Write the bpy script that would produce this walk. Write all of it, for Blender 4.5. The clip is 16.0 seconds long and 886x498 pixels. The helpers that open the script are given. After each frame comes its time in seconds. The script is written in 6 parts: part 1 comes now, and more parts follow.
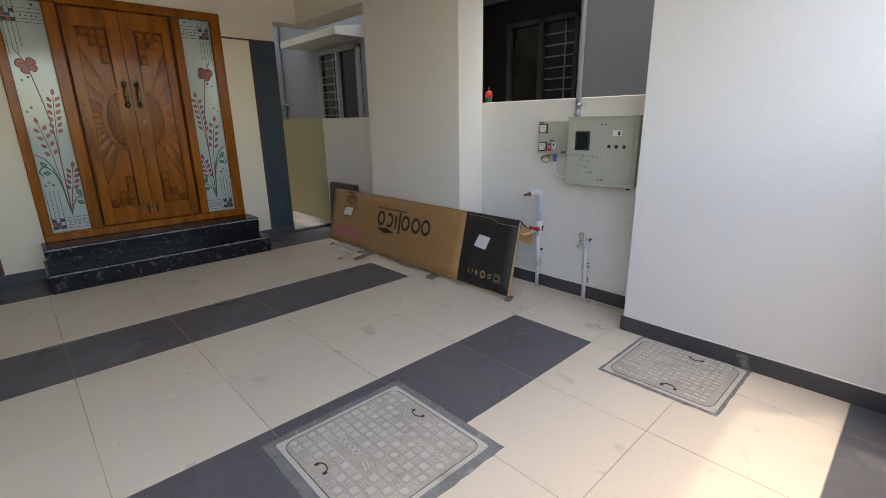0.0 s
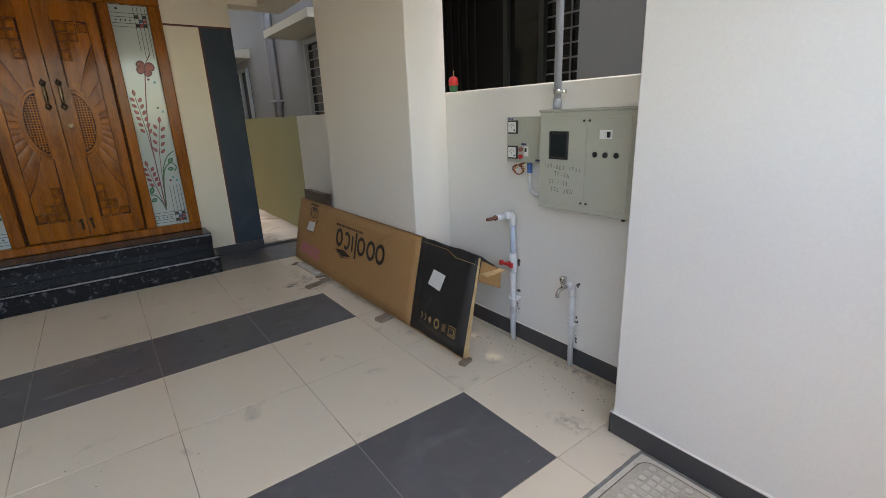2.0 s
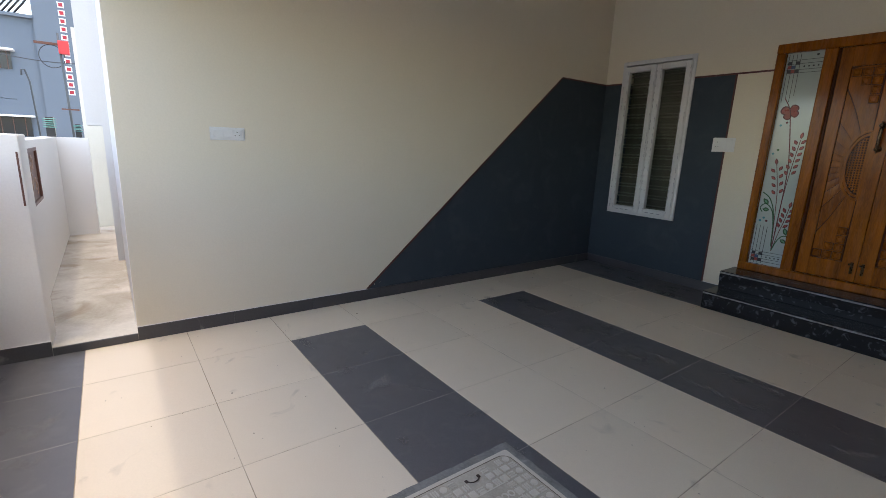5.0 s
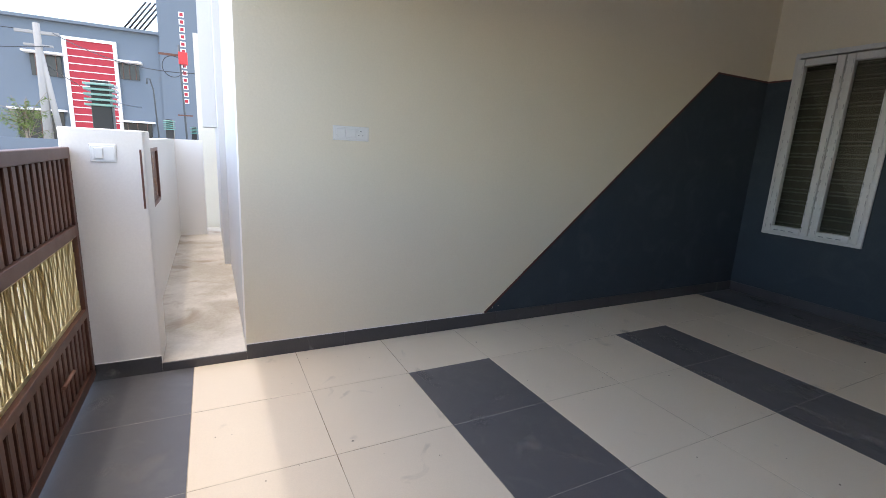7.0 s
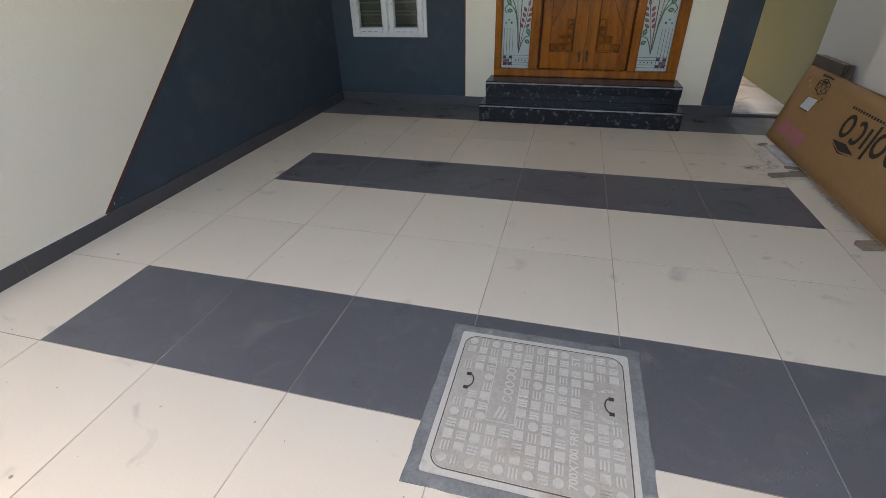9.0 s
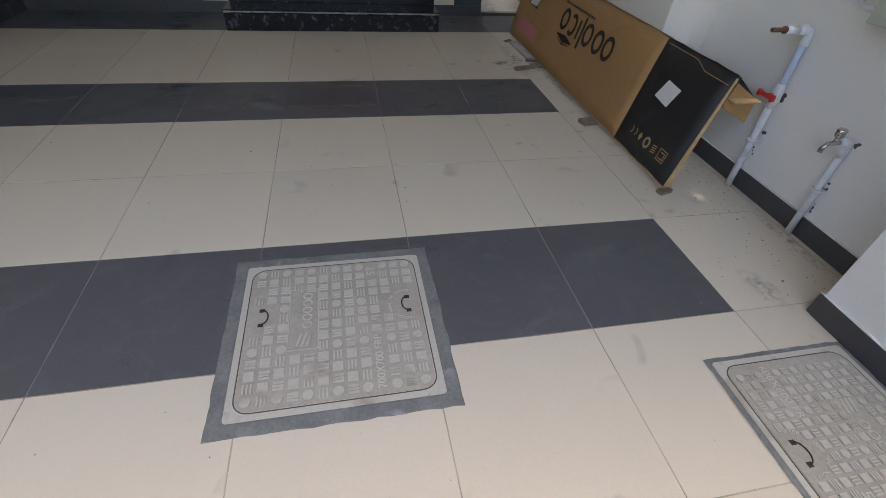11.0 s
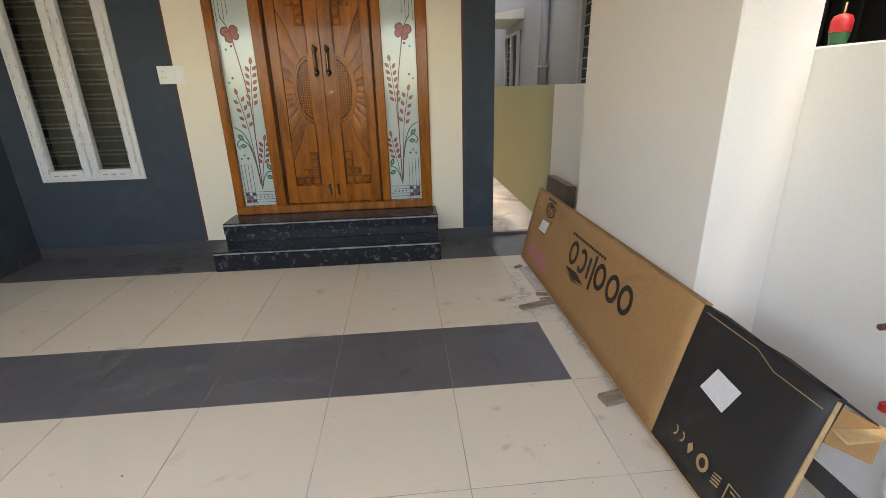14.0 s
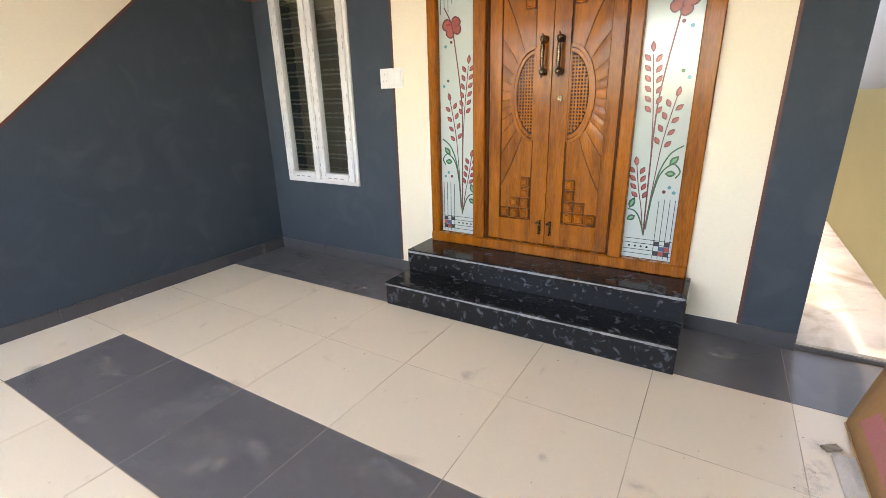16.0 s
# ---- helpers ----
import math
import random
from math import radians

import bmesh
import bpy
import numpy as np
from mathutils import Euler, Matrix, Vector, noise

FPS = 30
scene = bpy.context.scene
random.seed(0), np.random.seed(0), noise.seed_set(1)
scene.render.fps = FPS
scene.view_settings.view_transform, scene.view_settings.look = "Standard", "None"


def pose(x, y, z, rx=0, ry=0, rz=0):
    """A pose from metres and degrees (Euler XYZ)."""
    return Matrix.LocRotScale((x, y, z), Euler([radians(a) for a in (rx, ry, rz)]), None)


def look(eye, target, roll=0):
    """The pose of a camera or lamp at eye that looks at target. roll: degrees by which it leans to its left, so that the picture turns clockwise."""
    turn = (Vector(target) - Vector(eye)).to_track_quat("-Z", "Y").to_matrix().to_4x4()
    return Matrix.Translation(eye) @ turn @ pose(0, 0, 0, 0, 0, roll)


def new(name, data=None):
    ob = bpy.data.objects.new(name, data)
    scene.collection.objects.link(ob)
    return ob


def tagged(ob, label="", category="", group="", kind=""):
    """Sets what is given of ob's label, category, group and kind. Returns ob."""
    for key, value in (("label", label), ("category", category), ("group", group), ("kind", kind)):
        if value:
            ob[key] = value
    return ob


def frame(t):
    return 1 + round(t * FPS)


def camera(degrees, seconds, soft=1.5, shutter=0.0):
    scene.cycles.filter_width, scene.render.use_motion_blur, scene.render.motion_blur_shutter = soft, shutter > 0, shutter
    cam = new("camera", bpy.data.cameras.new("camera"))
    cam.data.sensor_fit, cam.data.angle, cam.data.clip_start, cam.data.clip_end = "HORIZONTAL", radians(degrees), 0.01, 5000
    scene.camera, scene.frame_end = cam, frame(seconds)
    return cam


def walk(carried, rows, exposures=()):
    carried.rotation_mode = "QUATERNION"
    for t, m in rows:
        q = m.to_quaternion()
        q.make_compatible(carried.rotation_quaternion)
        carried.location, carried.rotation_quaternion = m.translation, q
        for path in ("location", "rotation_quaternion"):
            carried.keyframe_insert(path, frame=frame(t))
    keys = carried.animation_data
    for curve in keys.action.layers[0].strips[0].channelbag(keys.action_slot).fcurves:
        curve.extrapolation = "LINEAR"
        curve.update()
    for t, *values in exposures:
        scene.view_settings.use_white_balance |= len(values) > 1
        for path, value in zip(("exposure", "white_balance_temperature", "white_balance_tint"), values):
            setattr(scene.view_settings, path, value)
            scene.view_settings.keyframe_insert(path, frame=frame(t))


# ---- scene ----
cam = camera(88.4, 16.0, soft=0.6)
PATH = [
    (0, (-0.006, 0.145, 1.349), (1.309, 1.55, 0.806), -1.0),
    (0.5, (0.236, 0.219, 1.335), (1.643, 1.535, 0.798), -1.2),
    (1, (0.535, 0.283, 1.36), (1.971, 1.571, 0.834), -1.5),
    (1.5, (0.875, 0.372, 1.335), (2.29, 1.684, 0.809), -2.2),
    (2, (1.172, 0.422, 1.358), (2.31, 1.966, 0.79), -2.3),
    (2.5, (1.437, 0.443, 1.365), (2.117, 2.236, 0.799), -0.5),
    (3, (1.649, 0.49, 1.396), (1.801, 2.402, 0.827), 1.4),
    (3.5, (1.802, 0.514, 1.397), (1.43, 2.399, 0.843), 2.0),
    (4, (1.906, 0.505, 1.428), (0.986, 2.211, 0.934), 2.1),
    (4.5, (1.963, 0.482, 1.437), (0.625, 1.897, 0.984), 2.1),
    (5, (1.959, 0.441, 1.434), (0.389, 1.598, 0.991), 2.3),
    (5.2, (1.958, 0.422, 1.433), (0.32, 1.485, 1.0), 2.4),
    (7.3, (1.094, 0.349, 1.377), (-0.645, 1.243, 0.954), 3.0),
    (7.5, (1.003, 0.38, 1.388), (-0.674, 1.37, 0.933), 2.3),
    (7.7, (0.952, 0.401, 1.392), (-0.608, 1.547, 0.888), 1.9),
    (8, (0.894, 0.433, 1.385), (-0.362, 1.865, 0.773), 1.3),
    (8.5, (0.877, 0.416, 1.349), (0.143, 2.1, 0.559), 0.6),
    (9, (0.912, 0.434, 1.322), (0.454, 2.075, 0.275), -1.5),
    (9.5, (0.912, 0.438, 1.284), (0.547, 1.943, 0.018), -2.8),
    (10, (0.91, 0.453, 1.261), (0.755, 1.909, -0.102), -0.3),
    (10.2, (0.931, 0.456, 1.262), (0.921, 1.889, -0.134), 1.6),
    (12.3, (1.227, 0.612, 1.31), (1.765, 2.295, 0.373), 1.8),
    (12.5, (1.291, 0.653, 1.336), (1.781, 2.383, 0.46), 1.4),
    (13, (1.41, 0.803, 1.343), (1.819, 2.586, 0.535), 0.5),
    (13.5, (1.538, 1.079, 1.364), (1.84, 2.915, 0.631), -0.5),
    (14, (1.646, 1.326, 1.385), (1.799, 3.207, 0.723), -1.5),
    (14.5, (1.824, 1.651, 1.402), (1.72, 3.56, 0.813), -1.6),
    (15, (1.903, 1.97, 1.393), (1.529, 3.853, 0.833), -1.0),
    (15.5, (1.929, 2.286, 1.396), (1.257, 4.074, 0.803), -1.2),
    (16, (1.973, 2.619, 1.397), (0.988, 4.243, 0.771), -1.3),
]
EXPOSURES = [  # seconds, stops, kelvin, tint
    (0.0, 3.09, 8080, 12), (1.0, 2.72, 8260, 12), (2.0, 3.17, 8460, 12), (2.6, 3.42, 8600, 12), (3.5, 3.95, 8860, 12), (4.0, 3.89, 8620, 12), (4.5, 3.46, 8050, 12), (4.8, 2.92, 7830, 12), (5.0, 2.51, 7580, 12), (7.5, 2.56, 7460, 12), (8.0, 2.64, 7790, 12), (9.0, 3.27, 7830, 12), (9.5, 2.92, 7710, 12), (10.0, 2.59, 7590, 12), (12.5, 3.52, 8480, 12), (14.5, 4.08, 8980, 15), (16.0, 4.84, 8800, 17)]
walk(cam, [(t, look(eye, target, roll)) for t, eye, target, roll in PATH], EXPOSURES)

# ---- daylight ----
SUN_TRAVEL = Vector((-0.124, 0.13, -1.0)).normalized()
world = bpy.data.worlds.new("sky")
scene.world = world
world.use_nodes = True
sky = world.node_tree.nodes.new("ShaderNodeTexSky")
sky.sky_type = "NISHITA"
sky.sun_disc = False
sky.sun_elevation = math.asin(-SUN_TRAVEL.z)
sky.sun_rotation = math.atan2(-SUN_TRAVEL.x, -SUN_TRAVEL.y)
sky.dust_density = 1.5
sky.ozone_density = 2.0
back = world.node_tree.nodes["Background"]
back.inputs["Strength"].default_value = 0.15
world.node_tree.links.new(sky.outputs[0], back.inputs["Color"])
sun_data = bpy.data.lights.new("sun", "SUN")
sun_data.energy, sun_data.angle, sun_data.color = 0.135, radians(0.9), (0.95, 0.98, 1.0)
sun = new("sun", sun_data)
sun.matrix_world = Matrix.Translation((4, -6, 14)) @ SUN_TRAVEL.to_track_quat("-Z", "Y").to_matrix().to_4x4()

# ---- building helpers ----


def thing(name, at=(0, 0, 0), label="", category="", group="", kind=""):
    ob = new(name)
    ob.empty_display_size = 0.1
    ob.location = at
    return tagged(ob, label, category, group, kind)


def mesh_of(name, bm, materials):
    bmesh.ops.recalc_face_normals(bm, faces=bm.faces)
    me = bpy.data.meshes.new(name)
    bm.to_mesh(me)
    bm.free()
    for m in materials if isinstance(materials, (list, tuple)) else [materials]:
        me.materials.append(m)
    return me


def part(name, bm, material, parent=None, label=""):
    """One mesh object, drawn in world metres, under a thing or a part."""
    ob = new(name, mesh_of(name, bm, material))
    if parent is not None:
        ob.parent = parent
        ob.matrix_parent_inverse = parent.matrix_basis.inverted() if parent.type == "EMPTY" else Matrix()
    if label:
        ob["label"] = label
    return ob


def setting(name, bm, material, label="", category="", kind="structure"):
    return tagged(part(name, bm, material), label, category, "", kind)


def add_box(bm, x0, x1, y0, y1, z0, z1, bevel=0.0, m=None, mat=0, segments=1):
    c = Matrix.Translation(((x0 + x1) / 2, (y0 + y1) / 2, (z0 + z1) / 2)) @ Matrix.Diagonal((abs(x1 - x0), abs(y1 - y0), abs(z1 - z0), 1))
    made = bmesh.ops.create_cube(bm, size=1.0, matrix=c)["verts"]
    faces = {f for v in made for f in v.link_faces}
    for f in faces:
        f.material_index = mat
    if bevel > 0:
        edges = list({e for v in made for e in v.link_edges})
        out = bmesh.ops.bevel(bm, geom=edges, offset=bevel, segments=segments, affect="EDGES", profile=0.5)
        made = list({v for f in out["faces"] for v in f.verts} | {v for v in made if v.is_valid})
    if m is not None:
        bmesh.ops.transform(bm, matrix=m, verts=made)
    return made


def box(*a, **k):
    bm = bmesh.new()
    add_box(bm, *a, **k)
    return bm


def add_tube(bm, points, r, seg=10, caps=True, mat=0):
    pts = [Vector(p) for p in points]
    rings, side = [], None
    for i, p in enumerate(pts):
        d = (pts[min(i + 1, len(pts) - 1)] - pts[max(i - 1, 0)]).normalized()
        if side is None:
            side = d.orthogonal().normalized()
        side = (side - d * side.dot(d)).normalized()
        up = d.cross(side)
        rr = r[i] if isinstance(r, (list, tuple)) else r
        rings.append([bm.verts.new(p + rr * (math.cos(2 * math.pi * k / seg) * side + math.sin(2 * math.pi * k / seg) * up)) for k in range(seg)])
    for a, b in zip(rings, rings[1:]):
        for k in range(seg):
            f = bm.faces.new((a[k], a[(k + 1) % seg], b[(k + 1) % seg], b[k]))
            f.smooth, f.material_index = True, mat
    if caps:
        for ring, turn in ((rings[0], -1), (rings[-1], 1)):
            bm.faces.new(ring[::turn]).material_index = mat


def tube(points, r, seg=10, caps=True):
    bm = bmesh.new()
    add_tube(bm, points, r, seg, caps)
    return bm


def add_prism(bm, outline, depth, m, mat=0):
    """A flat outline in local x, y, from z = 0 to depth, laid by m."""
    a = [bm.verts.new(m @ Vector((x, y, 0))) for x, y in outline]
    b = [bm.verts.new(m @ Vector((x, y, depth))) for x, y in outline]
    n = len(a)
    bm.faces.new(a[::-1]).material_index = mat
    bm.faces.new(b).material_index = mat
    for i in range(n):
        bm.faces.new((a[i], a[(i + 1) % n], b[(i + 1) % n], b[i])).material_index = mat


def prism(outline, depth, m):
    bm = bmesh.new()
    add_prism(bm, outline, depth, m)
    return bm


def add_face(bm, points, mat=0):
    f = bm.faces.new([bm.verts.new(p) for p in points])
    f.material_index = mat
    return f


def ring_outline(cx, cy, rx, ry, n=24, a0=0.0, a1=2 * math.pi):
    full = abs(a1 - a0 - 2 * math.pi) < 1e-6
    return [(cx + rx * math.cos(a0 + (a1 - a0) * i / (n if full else n - 1)), cy + ry * math.sin(a0 + (a1 - a0) * i / (n if full else n - 1))) for i in range(n)]


def add_band(bm, pts, w, depth, m, mat=0, closed=False):
    """A raised band of width w along a line of points in local x, y."""
    n = len(pts)
    left, right = [], []
    for i in range(n):
        a = Vector(pts[(i - 1) % n] if closed or i else pts[0])
        b = Vector(pts[(i + 1) % n] if closed or i < n - 1 else pts[-1])
        d = (b - a).normalized()
        s = Vector((-d.y, d.x)) * w / 2
        p = Vector(pts[i])
        left.append(p + s), right.append(p - s)
    rows = [[bm.verts.new(m @ Vector((q.x, q.y, z))) for q in line] for line, z in ((left, 0), (left, depth), (right, depth), (right, 0))]
    for i in range(n if closed else n - 1):
        j = (i + 1) % n
        for k in range(3):
            bm.faces.new((rows[k][i], rows[k][j], rows[k + 1][j], rows[k + 1][i])).material_index = mat
    if not closed:
        for i in (0, n - 1):
            bm.faces.new([rows[k][i] for k in range(4)]).material_index = mat


def add_text(bm, body, size, m, depth=0.0, mat=0):
    """Letters of the built-in font as filled faces, centred, laid by m."""
    cu = bpy.data.curves.new("letters", "FONT")
    cu.body, cu.size, cu.align_x, cu.align_y, cu.extrude, cu.resolution_u = body, size, "CENTER", "CENTER", depth, 3
    ob = bpy.data.objects.new("letters", cu)
    scene.collection.objects.link(ob)
    bpy.context.view_layer.update()
    me = bpy.data.meshes.new_from_object(ob.evaluated_get(bpy.context.evaluated_depsgraph_get()))
    me.transform(m)
    was = len(bm.faces)
    bm.from_mesh(me)
    bm.faces.ensure_lookup_table()
    for f in bm.faces[was:]:
        f.material_index = mat
    bpy.data.objects.remove(ob)
    bpy.data.meshes.remove(me)
    bpy.data.curves.remove(cu)


# ---- materials ----


def surface(name, base, second=None, rough=0.5, metal=0.0, scale=6.0, amount=0.5, fine=90.0, fine_amount=0.15, bump=0.0, bump_scale=60.0,
            stretch=(1, 1, 1), spots=None, spot_scale=3.0, spot_low=0.62, spot_high=0.75, rough_var=0.1, each=0.0, coat=0.0, spec=0.5, glow=0.0):
    """A painted, stone, wood or plastic surface: two scales of noise in the colour, spots of dirt, relief and uneven gloss."""
    mat = bpy.data.materials.new(name)
    mat.use_nodes = True
    nt = mat.node_tree
    N, L = nt.nodes.new, nt.links.new
    bsdf = nt.nodes["Principled BSDF"]
    second = second or tuple(c * 0.86 for c in base)
    co = N("ShaderNodeTexCoord")
    info = N("ShaderNodeObjectInfo")
    off = N("ShaderNodeVectorMath")
    off.operation = "MULTIPLY_ADD"
    comb = N("ShaderNodeCombineXYZ")
    for k in range(3):
        L(info.outputs["Random"], comb.inputs[k])
    off.inputs[1].default_value = (37.0, 61.0, 17.0)
    L(comb.outputs[0], off.inputs[0])
    L(co.outputs["Object"], off.inputs[2])
    mp = N("ShaderNodeMapping")
    mp.inputs["Scale"].default_value = stretch
    L(off.outputs[0], mp.inputs[0])

    def noise_node(s, detail=4.0, distort=0.0):
        n = N("ShaderNodeTexNoise")
        n.inputs["Scale"].default_value, n.inputs["Detail"].default_value, n.inputs["Distortion"].default_value = s, detail, distort
        L(mp.outputs[0], n.inputs["Vector"])
        return n

    def mixed(fac, a, b, mode="MIX"):
        x = N("ShaderNodeMix")
        x.data_type, x.blend_type = "RGBA", mode
        for sock, v in ((x.inputs[0], fac), (x.inputs[6], a), (x.inputs[7], b)):
            if isinstance(v, (int, float)):
                sock.default_value = v
            elif isinstance(v, tuple):
                sock.default_value = (*v, 1.0)[:4]
            else:
                L(v, sock)
        return x.outputs[2]

    def ramp(src, lo, hi):
        r = N("ShaderNodeMapRange")
        r.inputs["From Min"].default_value, r.inputs["From Max"].default_value = lo, hi
        L(src, r.inputs["Value"])
        return r.outputs[0]

    big = ramp(noise_node(scale, 5.0, 0.4).outputs["Fac"], 0.5 - 0.25 / max(amount, 0.05), 0.5 + 0.25 / max(amount, 0.05))
    col = mixed(big, base, second)
    small = noise_node(fine, 3.0)
    col = mixed(fine_amount, col, mixed(ramp(small.outputs["Fac"], 0.3, 0.7), tuple(c * 0.55 for c in base), tuple(min(1, c * 1.3) for c in base)))
    if spots:
        s = noise_node(spot_scale, 6.0, 0.8)
        col = mixed(ramp(s.outputs["Fac"], spot_low, spot_high), col, spots)
    if each:
        v = N("ShaderNodeMapRange")
        v.inputs["To Min"].default_value, v.inputs["To Max"].default_value = 1 - each, 1 + each
        L(info.outputs["Random"], v.inputs["Value"])
        hsv = N("ShaderNodeHueSaturation")
        L(v.outputs[0], hsv.inputs["Value"])
        L(col, hsv.inputs["Color"])
        col = hsv.outputs[0]
    L(col, bsdf.inputs["Base Color"])
    rr = N("ShaderNodeMapRange")
    rr.inputs["To Min"].default_value, rr.inputs["To Max"].default_value = max(0.02, rough - rough_var), min(1, rough + rough_var)
    L(noise_node(scale * 2.7, 4.0).outputs["Fac"], rr.inputs["Value"])
    L(rr.outputs[0], bsdf.inputs["Roughness"])
    bsdf.inputs["Metallic"].default_value = metal
    bsdf.inputs["Coat Weight"].default_value = coat
    bsdf.inputs["Coat Roughness"].default_value = 0.08
    bsdf.inputs["Specular IOR Level"].default_value = spec
    if bump:
        b = N("ShaderNodeBump")
        b.inputs["Strength"].default_value, b.inputs["Distance"].default_value = min(1, bump), 0.004
        L(noise_node(bump_scale, 5.0).outputs["Fac"], b.inputs["Height"])
        L(b.outputs[0], bsdf.inputs["Normal"])
    return mat


CREAM = surface("cream_wall_paint", (0.78, 0.70, 0.555), (0.74, 0.66, 0.515), 0.75, scale=1.5, fine_amount=0.05, bump=0.25, bump_scale=45)
WHITE = surface("white_wall_paint", (0.80, 0.765, 0.715), (0.75, 0.715, 0.665), 0.7, scale=1.2, fine_amount=0.05, bump=0.2, bump_scale=50)
BEIGE = surface("off_white_wall_paint", (0.76, 0.70, 0.625), (0.71, 0.655, 0.585), 0.75, scale=1.2, fine_amount=0.05, bump=0.2, bump_scale=50)
SLATE = surface("slate_blue_wall_paint", (0.038, 0.051, 0.065), (0.047, 0.061, 0.075), 0.75, spec=0.25, scale=2.5, fine_amount=0.12, bump=0.2, bump_scale=40,
                spots=(0.066, 0.079, 0.090), spot_scale=4.0, spot_low=0.52, spot_high=0.85)
BROWN_LINE = surface("dark_red_brown_paint", (0.10, 0.025, 0.018), rough=0.5)
SKIRT = surface("dark_grey_skirting_tile", (0.055, 0.053, 0.056), (0.072, 0.069, 0.072), 0.4, scale=5, fine_amount=0.2, spots=(0.2, 0.19, 0.18), spot_scale=5, spot_low=0.66)
TILE = surface("cream_floor_tile", (0.755, 0.65, 0.505), (0.705, 0.60, 0.465), 0.42, scale=2.2, fine=160, fine_amount=0.06, each=0.025, rough_var=0.1,
               spots=(0.45, 0.385, 0.30), spot_scale=4.5, spot_low=0.66, spot_high=0.85, bump=0.03)
TILE_DARK = surface("charcoal_floor_tile", (0.102, 0.099, 0.105), (0.124, 0.12, 0.124), 0.4, scale=3.0, fine=220, fine_amount=0.3, each=0.06,
                    spots=(0.15, 0.146, 0.143), spot_scale=11, spot_low=0.52, spot_high=1.0, bump=0.05, bump_scale=200)
GROUT = surface("brown_grout", (0.26, 0.20, 0.14), (0.16, 0.115, 0.075), 0.9, scale=3)
CONCRETE = surface("dusty_concrete", (0.56, 0.52, 0.455), (0.36, 0.315, 0.25), 0.85, scale=1.9, amount=1.9, fine=45, fine_amount=0.12, bump=0.25, bump_scale=30,
                   spots=(0.27, 0.205, 0.14), spot_scale=2.6, spot_low=0.56, spot_high=0.74)
GRANITE = surface("black_granite", (0.008, 0.008, 0.009), (0.014, 0.014, 0.016), 0.16, spec=0.22, scale=8, fine=60, fine_amount=0.3, spots=(0.09, 0.10, 0.12), spot_scale=19,
                  spot_low=0.575, spot_high=0.70, rough_var=0.06)
GRANITE_EDGE = surface("chipped_granite_edge", (0.16, 0.16, 0.165), (0.36, 0.36, 0.36), 0.6, scale=30, amount=1.2)
OLIVE = surface("olive_yellow_wall_paint", (0.42, 0.395, 0.225), (0.36, 0.34, 0.19), 0.8, scale=1.5, bump=0.2)
GREY_WALL = surface("grey_plaster", (0.31, 0.315, 0.315), (0.27, 0.275, 0.275), 0.85, scale=1.5, bump=0.3)
# near-black plaster: the shade inside the neighbour's recess is put into the colour
RECESS_SHADE = surface("shade_toned_plaster", (0.012, 0.012, 0.013), (0.009, 0.009, 0.01), 0.8, scale=1.5)
# road colour raised so the ground bounces daylight up into the porch
ROAD = surface("brightened_concrete_road", (0.46, 0.43, 0.385), (0.38, 0.355, 0.32), 0.9, scale=0.6, fine_amount=0.3)
TEAK = surface("varnished_teak", (0.35, 0.104, 0.007), (0.078, 0.016, 0.0013), 0.27, scale=1.6, amount=1.5, fine=26, fine_amount=0.45, stretch=(7, 7, 0.8),
               coat=0.14, spec=0.13, rough_var=0.1, bump=0.05, bump_scale=30)

# ---- the setting: plan ----
XW, YN, XE = -1.72, 5.58, 3.07          # west, north and east wall faces
Y_WEST_END = 0.5                        # where the west wall stops at the side passage
CEIL = 3.3
BEAM = 2.46
LOW = 1.49                              # low wall on the east side
TX, TY, TS = -1.17, 1.4, 0.6            # floor tile grid
Y_FRONT = -0.33

bm = bmesh.new()
add_box(bm, -60, 60, -60, 60, -0.6, -0.16)
setting("ground", bm, ROAD, "dusty grey road and ground outside the gate, brightened for bounced light", "ground")

bm = box(XW - 0.3, XE + 0.2, Y_FRONT - 0.3, YN + 0.3, -0.2, -0.0016)
floor = setting("floor", bm, GROUT, "cream and charcoal tiled porch floor", "floor")

bm = bmesh.new()
# west wall: inner face in two paints, and the block behind it
dz, ya, za, yb = 0.10, 4.754, 2.24, 2.289
add_face(bm, [(XW, Y_WEST_END, 0), (XW, yb, 0), (XW, yb, dz), (XW, ya, za), (XW, YN, za), (XW, YN, CEIL), (XW, Y_WEST_END, CEIL)], 0)
add_face(bm, [(XW, yb, 0), (XW, YN, 0), (XW, YN, za), (XW, ya, za), (XW, yb, dz)], 1)
add_face(bm, [(XW, Y_WEST_END, 0), (XW, Y_WEST_END, CEIL), (XW - 0.2, Y_WEST_END, CEIL), (XW - 0.2, Y_WEST_END, 0)], 2)
add_face(bm, [(XW - 0.2, Y_WEST_END, 0), (XW - 0.2, Y_WEST_END, CEIL), (XW - 0.2, YN + 0.2, CEIL), (XW - 0.2, YN + 0.2, 0)], 2)
add_face(bm, [(XW, Y_WEST_END, CEIL), (XW, YN, CEIL), (XW - 0.2, YN + 0.2, CEIL), (XW - 0.2, Y_WEST_END, CEIL)], 2)
setting("wall_west", bm, [CREAM, SLATE, WHITE], "cream wall with a slanting slate-blue painted area", "wall")

# north wall with the openings of window and door
WX0, WX1, WZ0, WZ1 = -1.49, -0.635, 0.70, 2.48
DX0, DX1, DZ0, DZ1 = 0.10, 1.90, 0.335, 2.455
XNE = 2.49
bm = bmesh.new()
T = 0.22


